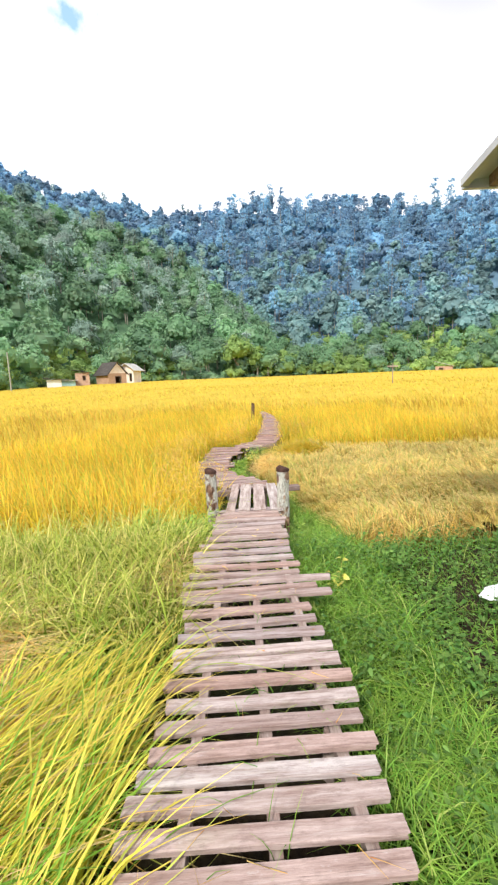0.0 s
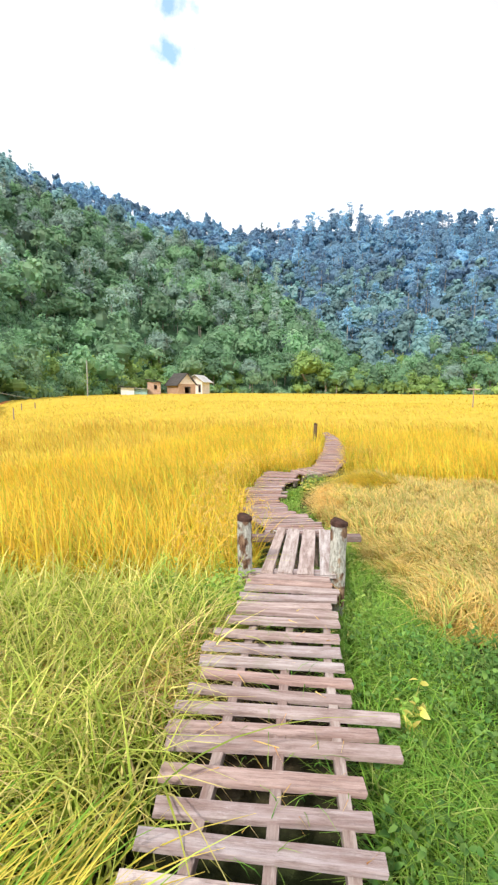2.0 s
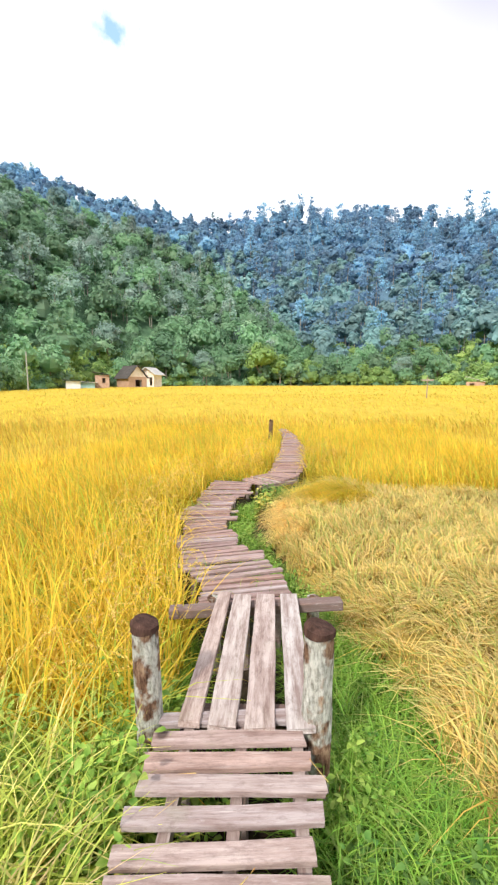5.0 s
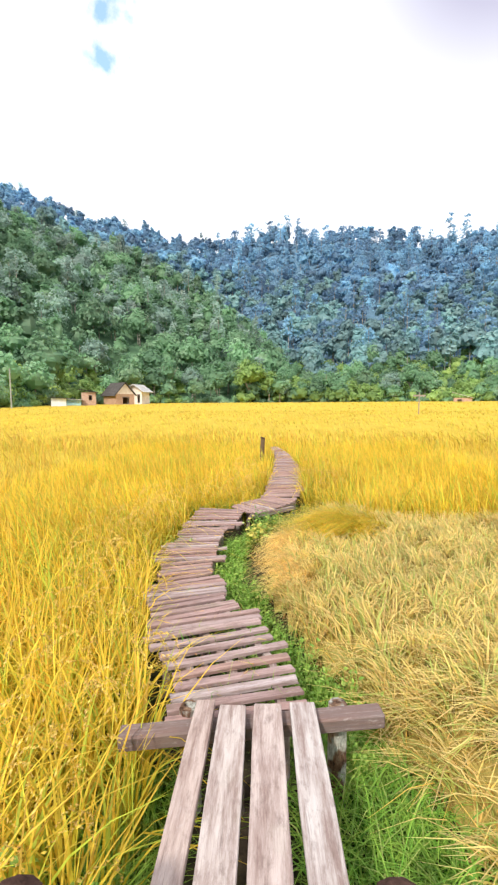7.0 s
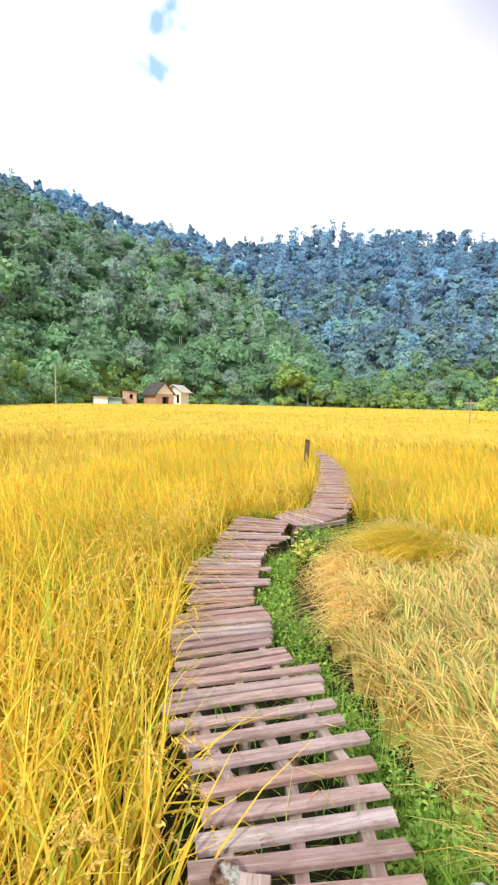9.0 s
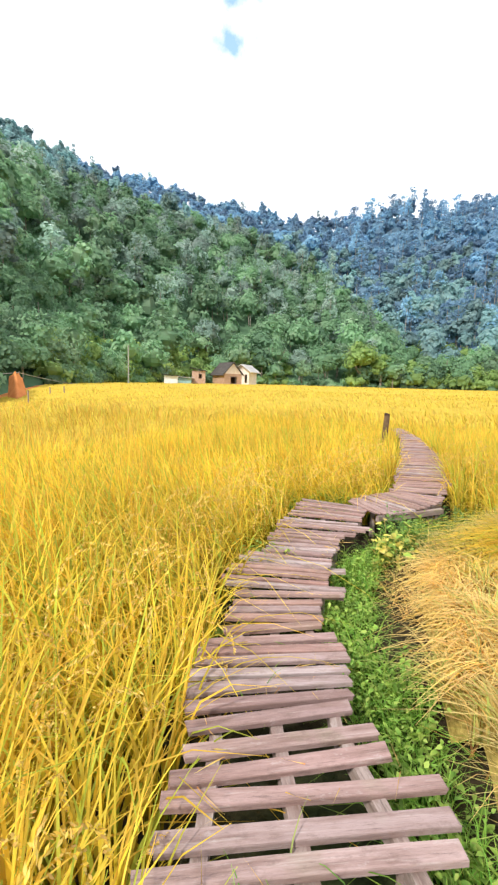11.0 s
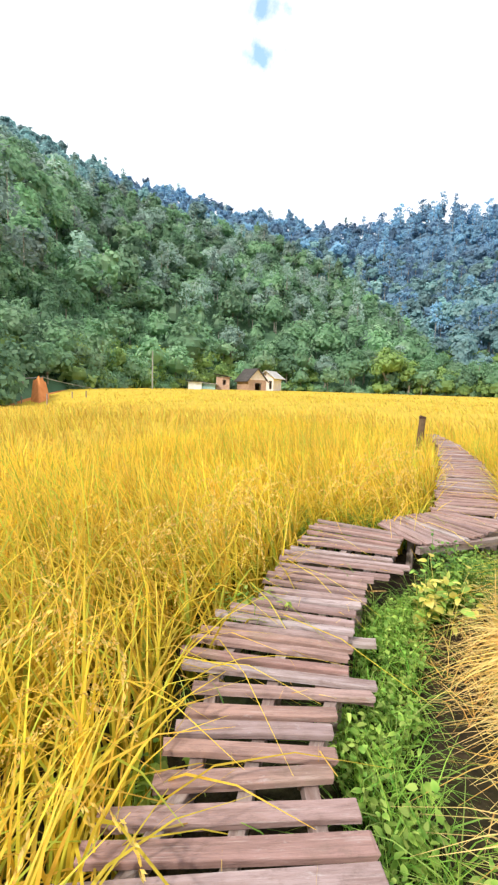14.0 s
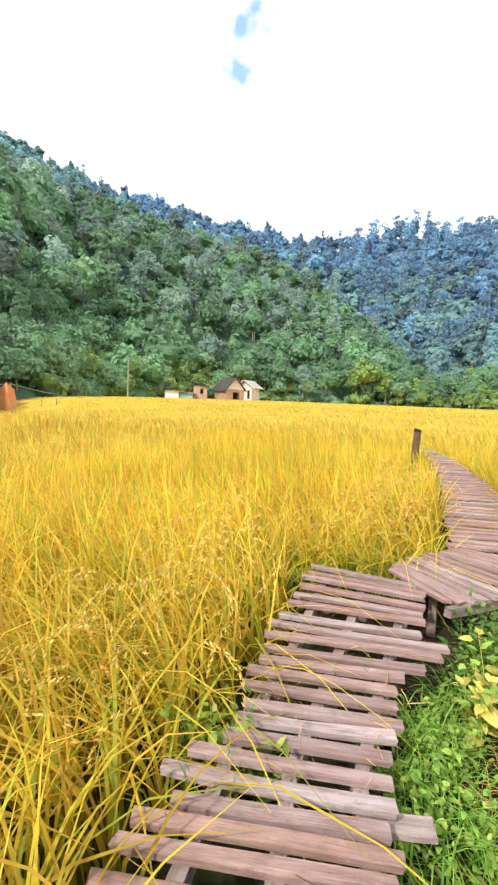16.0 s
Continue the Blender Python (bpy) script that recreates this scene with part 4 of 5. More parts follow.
left_of = lambda x, y: (x < 0.98 + 0.05 * value_noise(x, y, 0.3, 20)) & ~in_left_rice(x, y)
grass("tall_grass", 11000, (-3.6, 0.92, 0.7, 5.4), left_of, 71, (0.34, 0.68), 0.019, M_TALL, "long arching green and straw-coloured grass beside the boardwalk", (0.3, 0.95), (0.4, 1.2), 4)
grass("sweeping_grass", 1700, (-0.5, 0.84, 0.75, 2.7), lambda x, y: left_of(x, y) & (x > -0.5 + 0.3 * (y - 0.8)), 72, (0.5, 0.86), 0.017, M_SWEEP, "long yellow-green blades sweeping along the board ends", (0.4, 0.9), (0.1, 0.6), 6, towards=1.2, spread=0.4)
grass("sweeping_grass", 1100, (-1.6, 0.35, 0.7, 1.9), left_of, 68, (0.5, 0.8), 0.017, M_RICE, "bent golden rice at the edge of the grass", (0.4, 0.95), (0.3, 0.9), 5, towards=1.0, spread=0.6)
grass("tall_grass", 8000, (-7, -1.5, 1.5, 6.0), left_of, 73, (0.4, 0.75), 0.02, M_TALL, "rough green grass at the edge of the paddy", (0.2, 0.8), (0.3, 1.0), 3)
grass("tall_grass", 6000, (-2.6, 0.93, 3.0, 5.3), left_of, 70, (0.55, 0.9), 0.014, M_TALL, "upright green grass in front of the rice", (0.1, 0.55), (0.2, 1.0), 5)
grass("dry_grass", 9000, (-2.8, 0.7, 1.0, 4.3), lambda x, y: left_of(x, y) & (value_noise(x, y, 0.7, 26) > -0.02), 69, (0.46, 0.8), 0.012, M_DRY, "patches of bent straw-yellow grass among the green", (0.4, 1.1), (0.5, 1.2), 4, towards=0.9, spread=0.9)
right_of = lambda x, y: (x > 1.9 + 0.06 * value_noise(x, y, 0.3, 21) - 0.16 * smoothstep(3.6, 4.4, y)) & ~in_lodged(x, y) & (y < 7.4) & (x < line(LODGED, np.maximum(y, 5.0)) + 20 * (y < 5.3))
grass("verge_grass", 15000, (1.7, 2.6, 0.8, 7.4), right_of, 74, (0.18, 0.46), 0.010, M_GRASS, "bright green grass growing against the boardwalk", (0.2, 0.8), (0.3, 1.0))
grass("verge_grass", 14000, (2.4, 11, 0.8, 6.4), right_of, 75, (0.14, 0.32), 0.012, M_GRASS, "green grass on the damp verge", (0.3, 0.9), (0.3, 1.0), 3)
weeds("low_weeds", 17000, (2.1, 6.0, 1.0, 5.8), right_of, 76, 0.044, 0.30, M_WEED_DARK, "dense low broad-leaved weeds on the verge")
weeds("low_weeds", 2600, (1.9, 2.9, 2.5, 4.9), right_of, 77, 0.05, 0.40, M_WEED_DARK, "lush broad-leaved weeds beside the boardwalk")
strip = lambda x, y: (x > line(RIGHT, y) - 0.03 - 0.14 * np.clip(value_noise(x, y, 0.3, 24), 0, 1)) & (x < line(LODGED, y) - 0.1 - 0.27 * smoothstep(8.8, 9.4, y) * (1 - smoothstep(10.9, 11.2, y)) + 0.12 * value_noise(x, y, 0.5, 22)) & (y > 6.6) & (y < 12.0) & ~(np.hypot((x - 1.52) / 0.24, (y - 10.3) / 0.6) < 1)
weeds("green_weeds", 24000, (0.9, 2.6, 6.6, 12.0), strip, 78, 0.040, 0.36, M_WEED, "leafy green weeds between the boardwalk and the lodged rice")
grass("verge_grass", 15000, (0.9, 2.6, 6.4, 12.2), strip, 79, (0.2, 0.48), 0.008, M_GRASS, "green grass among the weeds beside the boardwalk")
weeds("green_weeds", 5000, (1.3, 2.8, 10.9, 12.9), lambda x, y: (y < line(((1.3, 11.45), (1.7, 11.7), (2.1, 12.25), (2.8, 12.6)), x)) & (y > line(((1.3, 11.0), (1.9, 11.1), (2.8, 11.9)), x)), 80, 0.055, 0.42, M_WEED_DARK, "dark green weeds under the edge of the landing")
weeds("yellow_leaved_plant", 420, (1.2, 1.8, 10.5, 11.2), lambda x, y: np.hypot(x - 1.44, y - 10.8) < 0.22, 81, 0.085, 0.56, M_YELLOW, "yellowing leafy plant below the landing", "plant")
weeds("yellow_leaved_plant", 900, (1.95, 2.45, 3.4, 4.3), lambda x, y: np.hypot(x - 2.2, y - 3.87) < 0.1, 82, 0.06, 0.56, M_YELLOW, "tall weed with yellow leaves on the verge", "plant")
weeds("green_weeds", 900, (0.1, 0.5, 9.9, 10.6), lambda x, y: np.hypot(x - 0.30, y - 10.15) < 0.17, 83, 0.06, 0.42, M_WEED, "dark leafy weeds growing over the board ends")
weeds("green_weeds", 700, (0.1, 0.6, 8.6, 9.4), lambda x, y: np.hypot(x - 0.36, y - 9.0) < 0.16, 84, 0.06, 0.40, M_WEED, "leafy weeds at the foot of the rice")
weeds("green_weeds", 3600, (0.55, 1.25, 4.9, 5.9), lambda x, y: (x < 1.0) | (y < 5.15), 87, 0.055, 0.55, M_WEED, "leafy weeds round the foot of the bridge post")
weeds("green_weeds", 1500, (1.25, 2.1, 4.95, 5.6), lambda x, y: (x > 1.7) | (value_noise(x, y, 0.15, 25) > 0.1), 88, 0.045, 0.45, M_WEED, "leafy weeds pushing up beside the footbridge")
weeds("green_weeds", 3000, (0.25, 1.05, 4.55, 5.35), lambda x, y: x < 1.0, 89, 0.055, 0.62, M_WEED, "leafy green weeds crowding round the post")
grass("verge_grass", 2200, (0.7, 1.0, 5.0, 6.7), lambda x, y: x < 1.0, 85, (0.25, 0.55), 0.008, M_GRASS, "grass at the foot of the bridge post")
grass("verge_grass", 2500, (-0.2, 1.5, 11.85, 12.6), lambda x, y: (x < line(((11.9, 0.42), (12.05, 1.0), (12.65, 1.45)), y)) & (x > -0.2), 86, (0.3, 0.6), 0.008, M_GRASS, "grass at the foot of the rice behind the boardwalk")

grass("verge_grass", 9000, (2.7, 8.0, 10.4, 11.9), lambda x, y: in_right_rice(x, y) & ~in_right_rice(x, y - 0.22), 93, (0.3, 0.6), 0.009, M_GRASS, "green grass at the foot of the standing rice")


def board_litter():
    """Small tufts and straws that grow and lie between the boards."""
    rng = np.random.default_rng(91)
    n = 900
    y = rng.uniform(1.2, 11.5, n)
    y = y[(y < 5.0) | (y > 6.7)]
    lo = np.where(y < 5, 1.05, line(((6.7, 1.0), (8, 0.6), (9.5, 0.2), (10.2, 0.35), (11.8, 0.4)), y))
    hi = np.where(y < 5, 1.85, line(RIGHT, y))
    x = lo + (hi - lo) * rng.random(len(y))
    side = value_noise(x, y, 0.35, 23) > 0.25
    x, y = x[side], y[side]
    m = len(x)
    z = line(DECK_Z, y) - 0.04
    v, f, a, t = strips(x, y, z, rng.uniform(0.06, 0.16, m), 0.005, rng.uniform(0, 6.3, m), rng.uniform(0.5, 1.4, m), rng.uniform(0.3, 1, m), 3, rng)
    stuff("grass_tufts", [(v, f, a)], M_GRASS, "thin grass growing up between the boards", "grass")
    n = 170
    y = rng.uniform(1.2, 11.5, n)
    y = y[(y < 5.0) | (y > 6.7)]
    lo = np.where(y < 5, 1.05, line(((6.7, 1.0), (8, 0.6), (9.5, 0.2), (10.2, 0.35), (11.8, 0.4)), y))
    hi = np.where(y < 5, 1.85, line(RIGHT, y))
    x = lo + (hi - lo) * rng.random(len(y))
    m = len(x)
    z = line(DECK_Z, y) + 0.006
    v, f, a, t = strips(x, y, z, rng.uniform(0.05, 0.14, m), 0.003, rng.uniform(0, 6.3, m), 1.0, 0.0, 2, rng)
    v[:, 2] = np.repeat(z, 6) + np.abs(rng.normal(0, 0.004, len(v)))
    stuff("loose_straw", [(v, f, a)], M_STUB, "loose dry straws lying on the boards", "straw")


board_litter()


def arching_blades(name, specs, mat, label):
    """A few long single leaves that bend across the walk."""
    rng = np.random.default_rng(95)
    sp = np.array(specs)
    v, f, a, t = strips(sp[:, 0], sp[:, 1], sp[:, 2], sp[:, 3], sp[:, 4], np.radians(sp[:, 5]), sp[:, 6], sp[:, 7], 8, rng)
    stuff(name, [(v, f, a)], mat, label, "grass")


arching_blades("long_leaves", [(0.85, 3.0, -0.3, 1.0, 0.016, 20, 0.9, 0.5), (0.9, 2.6, -0.3, 0.8, 0.014, -10, 0.9, 0.8), (0.95, 3.9, -0.3, 0.9, 0.012, 60, 0.5, 0.4), (0.8, 2.2, -0.3, 1.0, 0.016, 40, 0.6, 0.5)], M_TALL, "long grass leaves bent across the boards")
arching_blades("long_leaves", [(0.42, 8.35, -0.5, 0.7, 0.012, 25, 0.8, 0.9), (0.2, 9.15, -0.5, 0.75, 0.012, 35, 0.85, 0.9), (0.25, 9.5, -0.5, 0.9, 0.014, 60, 0.6, 0.9), (0.3, 10.4, -0.5, 0.85, 0.012, -20, 0.5, 1.0), (0.55, 7.7, -0.5, 0.7, 0.011, 10, 0.6, 1.1)], M_RICE, "long rice leaves bent over the boards")


# ---- hills and forest ----
RIDGE = ((-75, 24), (-60, 25.6), (-48, 25.8), (-46, 26.2), (-43, 25.0), (-40, 24), (-34, 23.0), (-28, 22.2), (-23, 21.3), (-18, 20.5), (-12.6, 19.8), (-5, 19.2), (-1, 19.6), (1, 20.6), (7, 20.3), (12, 20.3), (17.5, 19), (21, 19), (25, 18.6), (28, 18.2), (40, 17), (75, 15))
FRONT = ((-75, 25), (-60, 24.4), (-48, 24.6), (-40, 22.2), (-34, 21.0), (-28, 19.5), (-22, 18.6), (-16, 17.5), (-9, 15.1), (-5, 12.3), (-1, 8.6), (3, 6.0), (6, 4.6), (12, 4.2), (20, 4.4), (28, 4.8), (40, 5), (75, 5))
FRONT_R = ((-75, 120), (-48, 150), (-40, 170), (-28, 215), (-16, 235), (-5, 225), (0, 200), (6, 175), (30, 178), (75, 190))
EYE_Z = 1.3


def hill_z(az, r):
    b, fr = edge_r(az), line(FRONT_R, az)
    zb = ground_z(1 + b * np.sin(np.radians(az)), 5 + b * np.cos(np.radians(az))) - 0.3
    zf = EYE_Z + np.tan(np.radians(line(FRONT, az))) * fr - line(((-75, 9), (0, 8), (6, 5), (75, 5)), az)
    rb = 430.0
    zr = EYE_Z + np.tan(np.radians(line(RIDGE, az))) * rb - 13
    t1 = np.clip((r - b) / (fr - b), 0, 1)
    t2 = np.clip((r - fr) / (rb - fr), 0, 1)
    z = zb + (zf - zb) * (0.75 * t1 + 0.25 * t1 ** 2)
    dip = np.minimum(14.0, 0.35 * zf)
    z = z + (zr - zf) * (t2 ** 1.15) - dip * np.sin(np.pi * np.minimum(1, t2 * 2.2)) * (t2 < 0.4545)
    z = z - np.clip(r - rb, 0, 400) * 0.3
    x, y = r * np.sin(np.radians(az)), r * np.cos(np.radians(az))
    bumps = (4.0 * value_noise(x, y, 34, 31) + 2.0 * value_noise(x, y, 15, 32)) * np.clip((r - b) / 60, 0, 1)
    return z + bumps


def hills():
    az, rr = np.arange(-75, 75.1, 1.5), np.concatenate([np.linspace(0, 1, 34), np.linspace(1.06, 1.5, 8)])
    A, T = np.meshgrid(az, rr)
    B = edge_r(A)
    R = B + (430 - B) * T
    Z = hill_z(A, R)
    v = np.stack([1 + R * np.sin(np.radians(A)), 5 + R * np.cos(np.radians(A)), Z], 2).reshape(-1, 3)
    n = len(az)
    i, j = np.meshgrid(np.arange(n - 1), np.arange(len(rr) - 1))
    b = (j * n + i).ravel()
    # Ground past the front crest takes the haze-blue copy of the undergrowth.
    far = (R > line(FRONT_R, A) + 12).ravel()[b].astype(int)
    tagged(new("hillside", mesh_of("hillside", v, np.stack([b, b + n, b + n + 1, b + 1], 1), [M_HILL, M_HILL_HAZE], far, smooth=True)), "steep hillside covered with dark undergrowth", "hill", kind="structure")


hills()


def crown(rng, blobs, per, spread, tall, leaf, flat=0.55, core_size=0.5):
    """A crown as clumps of small leafy pieces: an array of quads around the origin, whose foot is at z 0."""
    c = rng.normal(0, 1, (blobs, 3))
    c /= np.linalg.norm(c, axis=1)[:, None]
    c[:, 2] = np.abs(c[:, 2]) * 1.35 - 0.5
    c *= rng.uniform(0.55, 1.0, blobs)[:, None]
    mid = np.array([0, 0, tall * 0.5])
    c = c * np.array([spread * 0.78, spread * 0.78, tall * 0.52]) + mid
    br = rng.uniform(0.17, 0.36, blobs) * spread
    d = rng.normal(0, 1, (blobs, per, 3))
    d /= np.linalg.norm(d, axis=2)[:, :, None]
    p = (c[:, None, :] + d * br[:, None, None] * np.array([1, 1, 0.75]) * rng.uniform(0.5, 1.1, (blobs, per))[:, :, None]).reshape(-1, 3)
    out = (p - mid * 0.7) / np.array([spread, spread, tall * 0.6])
    nrm = out * 0.9 + d.reshape(-1, 3) * 0.55 + rng.normal(0, 0.3, p.shape) + np.array([0, 0, 0.25])
    nrm /= np.linalg.norm(nrm, axis=1)[:, None]
    t = np.cross(nrm, rng.normal(0, 1, nrm.shape))
    t /= np.linalg.norm(t, axis=1)[:, None] + 1e-6
    b = np.cross(nrm, t)
    s = (leaf * rng.uniform(0.5, 1.35, len(p)))[:, None]
    q = np.stack([p - t * s - b * s * flat * 0.6, p + t * s * 0.5 - b * s * flat, p + t * s + b * s * flat * 0.5, p - t * s * 0.4 + b * s * flat], 1)
    # the denser foliage inside, seen through the gaps
    la, lo = np.linspace(-1.2, 1.45, 6), np.arange(9) * 2 * np.pi / 9
    LA, LO = np.meshgrid(la, lo, indexing="ij")
    lump = core_size * (1 + rng.uniform(-0.22, 0.22, LA.shape))
    core = np.stack([np.cos(LA) * np.cos(LO) * spread * lump, np.cos(LA) * np.sin(LO) * spread * lump, mid[2] + np.sin(LA) * tall * 0.5 * lump], 2)
    nxt = np.roll(core, -1, axis=1)
    inner = np.stack([core[:-1], nxt[:-1], nxt[1:], core[1:]], 2).reshape(-1, 3)
    return np.concatenate([q.reshape(-1, 3), inner])


def layered_crown(rng, layers, per, spread, tall, leaf):
    """An open crown of a few flat sprays round a tall stem, as old trees on a ridge have."""
    sets = []
    for k in range(layers):
        h = tall * (0.45 + 0.55 * (k + rng.uniform(-0.3, 0.3)) / max(1, layers - 1))
        a, off = rng.uniform(0, 6.3), spread * rng.uniform(0.1, 0.5) * (1.2 - k / layers)
        wide = spread * rng.uniform(0.35, 0.6) * (1.15 - 0.5 * k / layers)
        r, w = wide * np.sqrt(rng.random(per)), rng.uniform(0, 6.3, per)
        p = np.stack([np.cos(a) * off + r * np.cos(w), np.sin(a) * off + r * np.sin(w), h + rng.normal(0, 0.35, per) - 0.25 * r * r / wide], 1)
        nrm = np.stack([np.cos(w) * 0.5, np.sin(w) * 0.5, np.full(per, 0.7)], 1) + rng.normal(0, 0.5, (per, 3))
        nrm /= np.linalg.norm(nrm, axis=1)[:, None]
        t = np.cross(nrm, rng.normal(0, 1, nrm.shape))
        t /= np.linalg.norm(t, axis=1)[:, None] + 1e-6
        b = np.cross(nrm, t)
        s = (leaf * rng.uniform(0.5, 1.3, per))[:, None]
        sets.append(np.stack([p - t * s - b * s * 0.4, p + t * s * 0.5 - b * s * 0.6, p + t * s + b * s * 0.3, p - t * s * 0.4 + b * s * 0.6], 1).reshape(-1, 3))
    return np.concatenate(sets)


def trunk_quads(h, r, sides=5):
    a = np.arange(sides) * 2 * np.pi / sides
    ring = np.stack([np.cos(a), np.sin(a), np.zeros(sides)], 1)
    v = np.concatenate([ring * np.array([r, r, 0]) + np.array([0, 0, -1.5]), ring * np.array([r * 0.55, r * 0.55, 0]) + np.array([0, 0, h])])
    j = np.arange(sides)
    return v, np.stack([j, (j + 1) % sides, (j + 1) % sides + sides, j + sides], 1)


def woods(name, places, shapes, mat, label, seed, scale=(0.75, 1.3)):
    """Far forest: many trees from a few crown shapes, joined."""
    rng = np.random.default_rng(seed)
    vs, fs, off, mi, tint = [], [], 0, [], []
    for x, y, z in places:
        q, trunk, stem, thick = shapes[rng.integers(len(shapes))]
        s, t = rng.uniform(*scale), rng.uniform(0, 2 * np.pi)
        ct, st = math.cos(t), math.sin(t)
        m = np.array([[ct, -st, 0], [st, ct, 0], [0, 0, rng.uniform(0.85, 1.25)]]) * s
        v = q @ m.T + np.array([x, y, z + trunk * s])
        vs.append(v)
        k = len(v) // 4
        fs.append(np.arange(len(v)).reshape(-1, 4) + off)
        mi.append(np.zeros(k, int))
        off += len(v)
        tint.append(np.full(len(v), rng.random()))
        tv, tf = trunk_quads((trunk + stem) * s, thick * s)
        tint.append(np.zeros(len(tv)))
        vs.append(tv + np.array([x, y, z]))
        fs.append(tf + off)
        mi.append(np.ones(len(tf), int))
        off += len(tv)
    v, f = np.concatenate(vs), np.concatenate(fs)
    tagged(new(name, mesh_of(name, v, f, [mat, M_TRUNK], np.concatenate(mi), along=np.concatenate(tint))), label, "forest", kind="stuff")


def tree_places(n, a0, a1, lo, hi, seed, gap):
    """Places on the hills, lo to hi between the foot (0), the front crest (1) and the ridge (2)."""
    rng = np.random.default_rng(seed)
    az, t = rng.uniform(a0, a1, n), rng.uniform(lo, hi, n)
    b, fr = edge_r(az), line(FRONT_R, az)
    r = np.where(t < 1, b + (fr - b) * t, fr + (430 - fr) * (t - 1))
    k = rng.random(n) < r / r.max()
    az, r = az[k], r[k]
    k = ~((az > -27) & (az < -14) & (r < edge_r(az) + 2)) & ~((az > -45.5) & (az < -38.5) & (r < edge_r(az) + 6))
    az, r = az[k], r[k]
    x, y, z = 1 + r * np.sin(np.radians(az)), 5 + r * np.cos(np.radians(az)), hill_z(az, r)
    out, cells = [], {}
    for p in zip(x, y, z):
        c = (int(p[0] // gap), int(p[1] // gap))
        if cells.get(c, 0) < 1:
            cells[c] = 1
            out.append(p)
    return out


crng = np.random.default_rng(101)
BROAD = [(crown(crng, b, 15, sp, t, 0.42, 0.65), 1.6, t * 0.5, 0.17) for b, sp, t in ((34, 4.6, 8.0), (40, 5.6, 8.5), (28, 3.6, 9.5), (44, 6.2, 8.0), (26, 3.4, 7.0))]
STANDING = [(layered_crown(crng, 7, 26, sp, t, 0.72), h, t * 0.95, 0.26) for sp, t, h in ((7.0, 14.0, 1.0), (6.0, 18.0, 1.0), (8.0, 12.0, 2.0), (6.4, 16.0, 0.0), (5.0, 20.0, 0.0))]
STEMMED = [(layered_crown(crng, 8, 28, sp, t, 0.42), h, t * 0.95, 0.15) for sp, t, h in ((3.6, 10.0, 1.0), (3.0, 12.0, 1.5), (4.2, 9.0, 1.0))]
FINE = [(crown(crng, 40, 18, sp, t, 0.22, 0.6, 0.3), 0.6, 2.0, 0.1) for sp, t in ((3.0, 4.6), (3.6, 5.4), (2.6, 5.6))]
SHRUB = [(crown(crng, 14, 10, 2.6, 3.4, 0.30, 0.6), 0.1, 1.0, 0.08) for _ in range(3)]
TALL = [(crown(crng, b, 12, sp, t, 0.92, 0.7), h, t * 0.4, 0.2) for b, sp, t, h in ((24, 5.0, 11.0, 3.0), (26, 6.0, 10.0, 2.0), (20, 4.0, 13.0, 3.5), (28, 6.6, 9.5, 2.5))]
front = tree_places(2300, -60, 2, 0.0, 1.05, 111, 7.0)
woods("green_woods", [q for q in front if math.hypot(q[0] - 1, q[1] - 5) < 88], FINE, M_LEAF, "dense green trees and bushes on the near slope", 110, (0.8, 1.4))
woods("green_woods", [q for q in front if math.hypot(q[0] - 1, q[1] - 5) >= 88], BROAD, M_LEAF, "dense green broad-leaved forest on the near hill", 112, (0.6, 1.35))
BUSHY = [(crown(crng, 20, 11, 2.4, 3.4, 0.22, 0.6, 0.3), 0.1, 1.0, 0.08) for _ in range(4)]
woods("slope_bushes", tree_places(5200, -62, -26, 0.0, 0.42, 138, 3.4), BUSHY, M_LEAF, "dense green bushes on the steep near slope", 139, (0.7, 1.5))
woods("silvery_woods", tree_places(800, -60, 0, 0.35, 1.1, 113, 10.0), BROAD, M_LEAF_GREY, "silvery green trees among the forest", 114, (0.7, 1.2))
woods("stemmed_trees", tree_places(330, -55, 0, 0.3, 1.02, 129, 13.0), STEMMED, M_LEAF_GREY, "pale-stemmed trees with open crowns on the near hill", 130, (0.8, 1.3))
woods("grey_green_woods", tree_places(1350, -62, 36, 1.0, 1.5, 127, 8.6), TALL, M_LEAF_MID_HAZE, "forest on the middle slope, tinted grey-green for haze", 128, (0.6, 1.15))
woods("grey_green_woods", tree_places(700, -62, -36, 1.42, 2.0, 132, 8.6), TALL, M_LEAF_MID_HAZE, "forest along the high ridge, tinted grey-green for haze", 133, (0.7, 1.2))
woods("bluish_woods", tree_places(1550, -36, 36, 1.42, 2.0, 115, 9.4), TALL, M_LEAF_HAZE, "tall forest on the far ridge, tinted blue for haze", 116, (0.7, 1.2))
woods("standing_trees", tree_places(560, -6, 36, 1.12, 1.94, 134, 14.0), STANDING, M_LEAF_HAZE, "tall pale-stemmed trees rising out of the far forest", 135, (0.8, 1.25))
woods("green_woods", tree_places(330, 0, 36, 0.0, 1.1, 117, 7.0), BROAD, M_LEAF, "green trees at the foot of the far ridge", 118, (0.45, 0.9))
woods("light_shrubs", tree_places(1400, -3, 36, 0.0, 1.1, 119, 4.2), SHRUB, M_LEAF_LIGHT, "light green shrubs on the lower slope", 120, (0.8, 1.6))
woods("light_shrubs", tree_places(2400, -60, -10, 0.0, 0.16, 121, 3.0), SHRUB, M_LEAF_LIGHT, "light green bushes at the foot of the hill", 122, (0.6, 1.2))
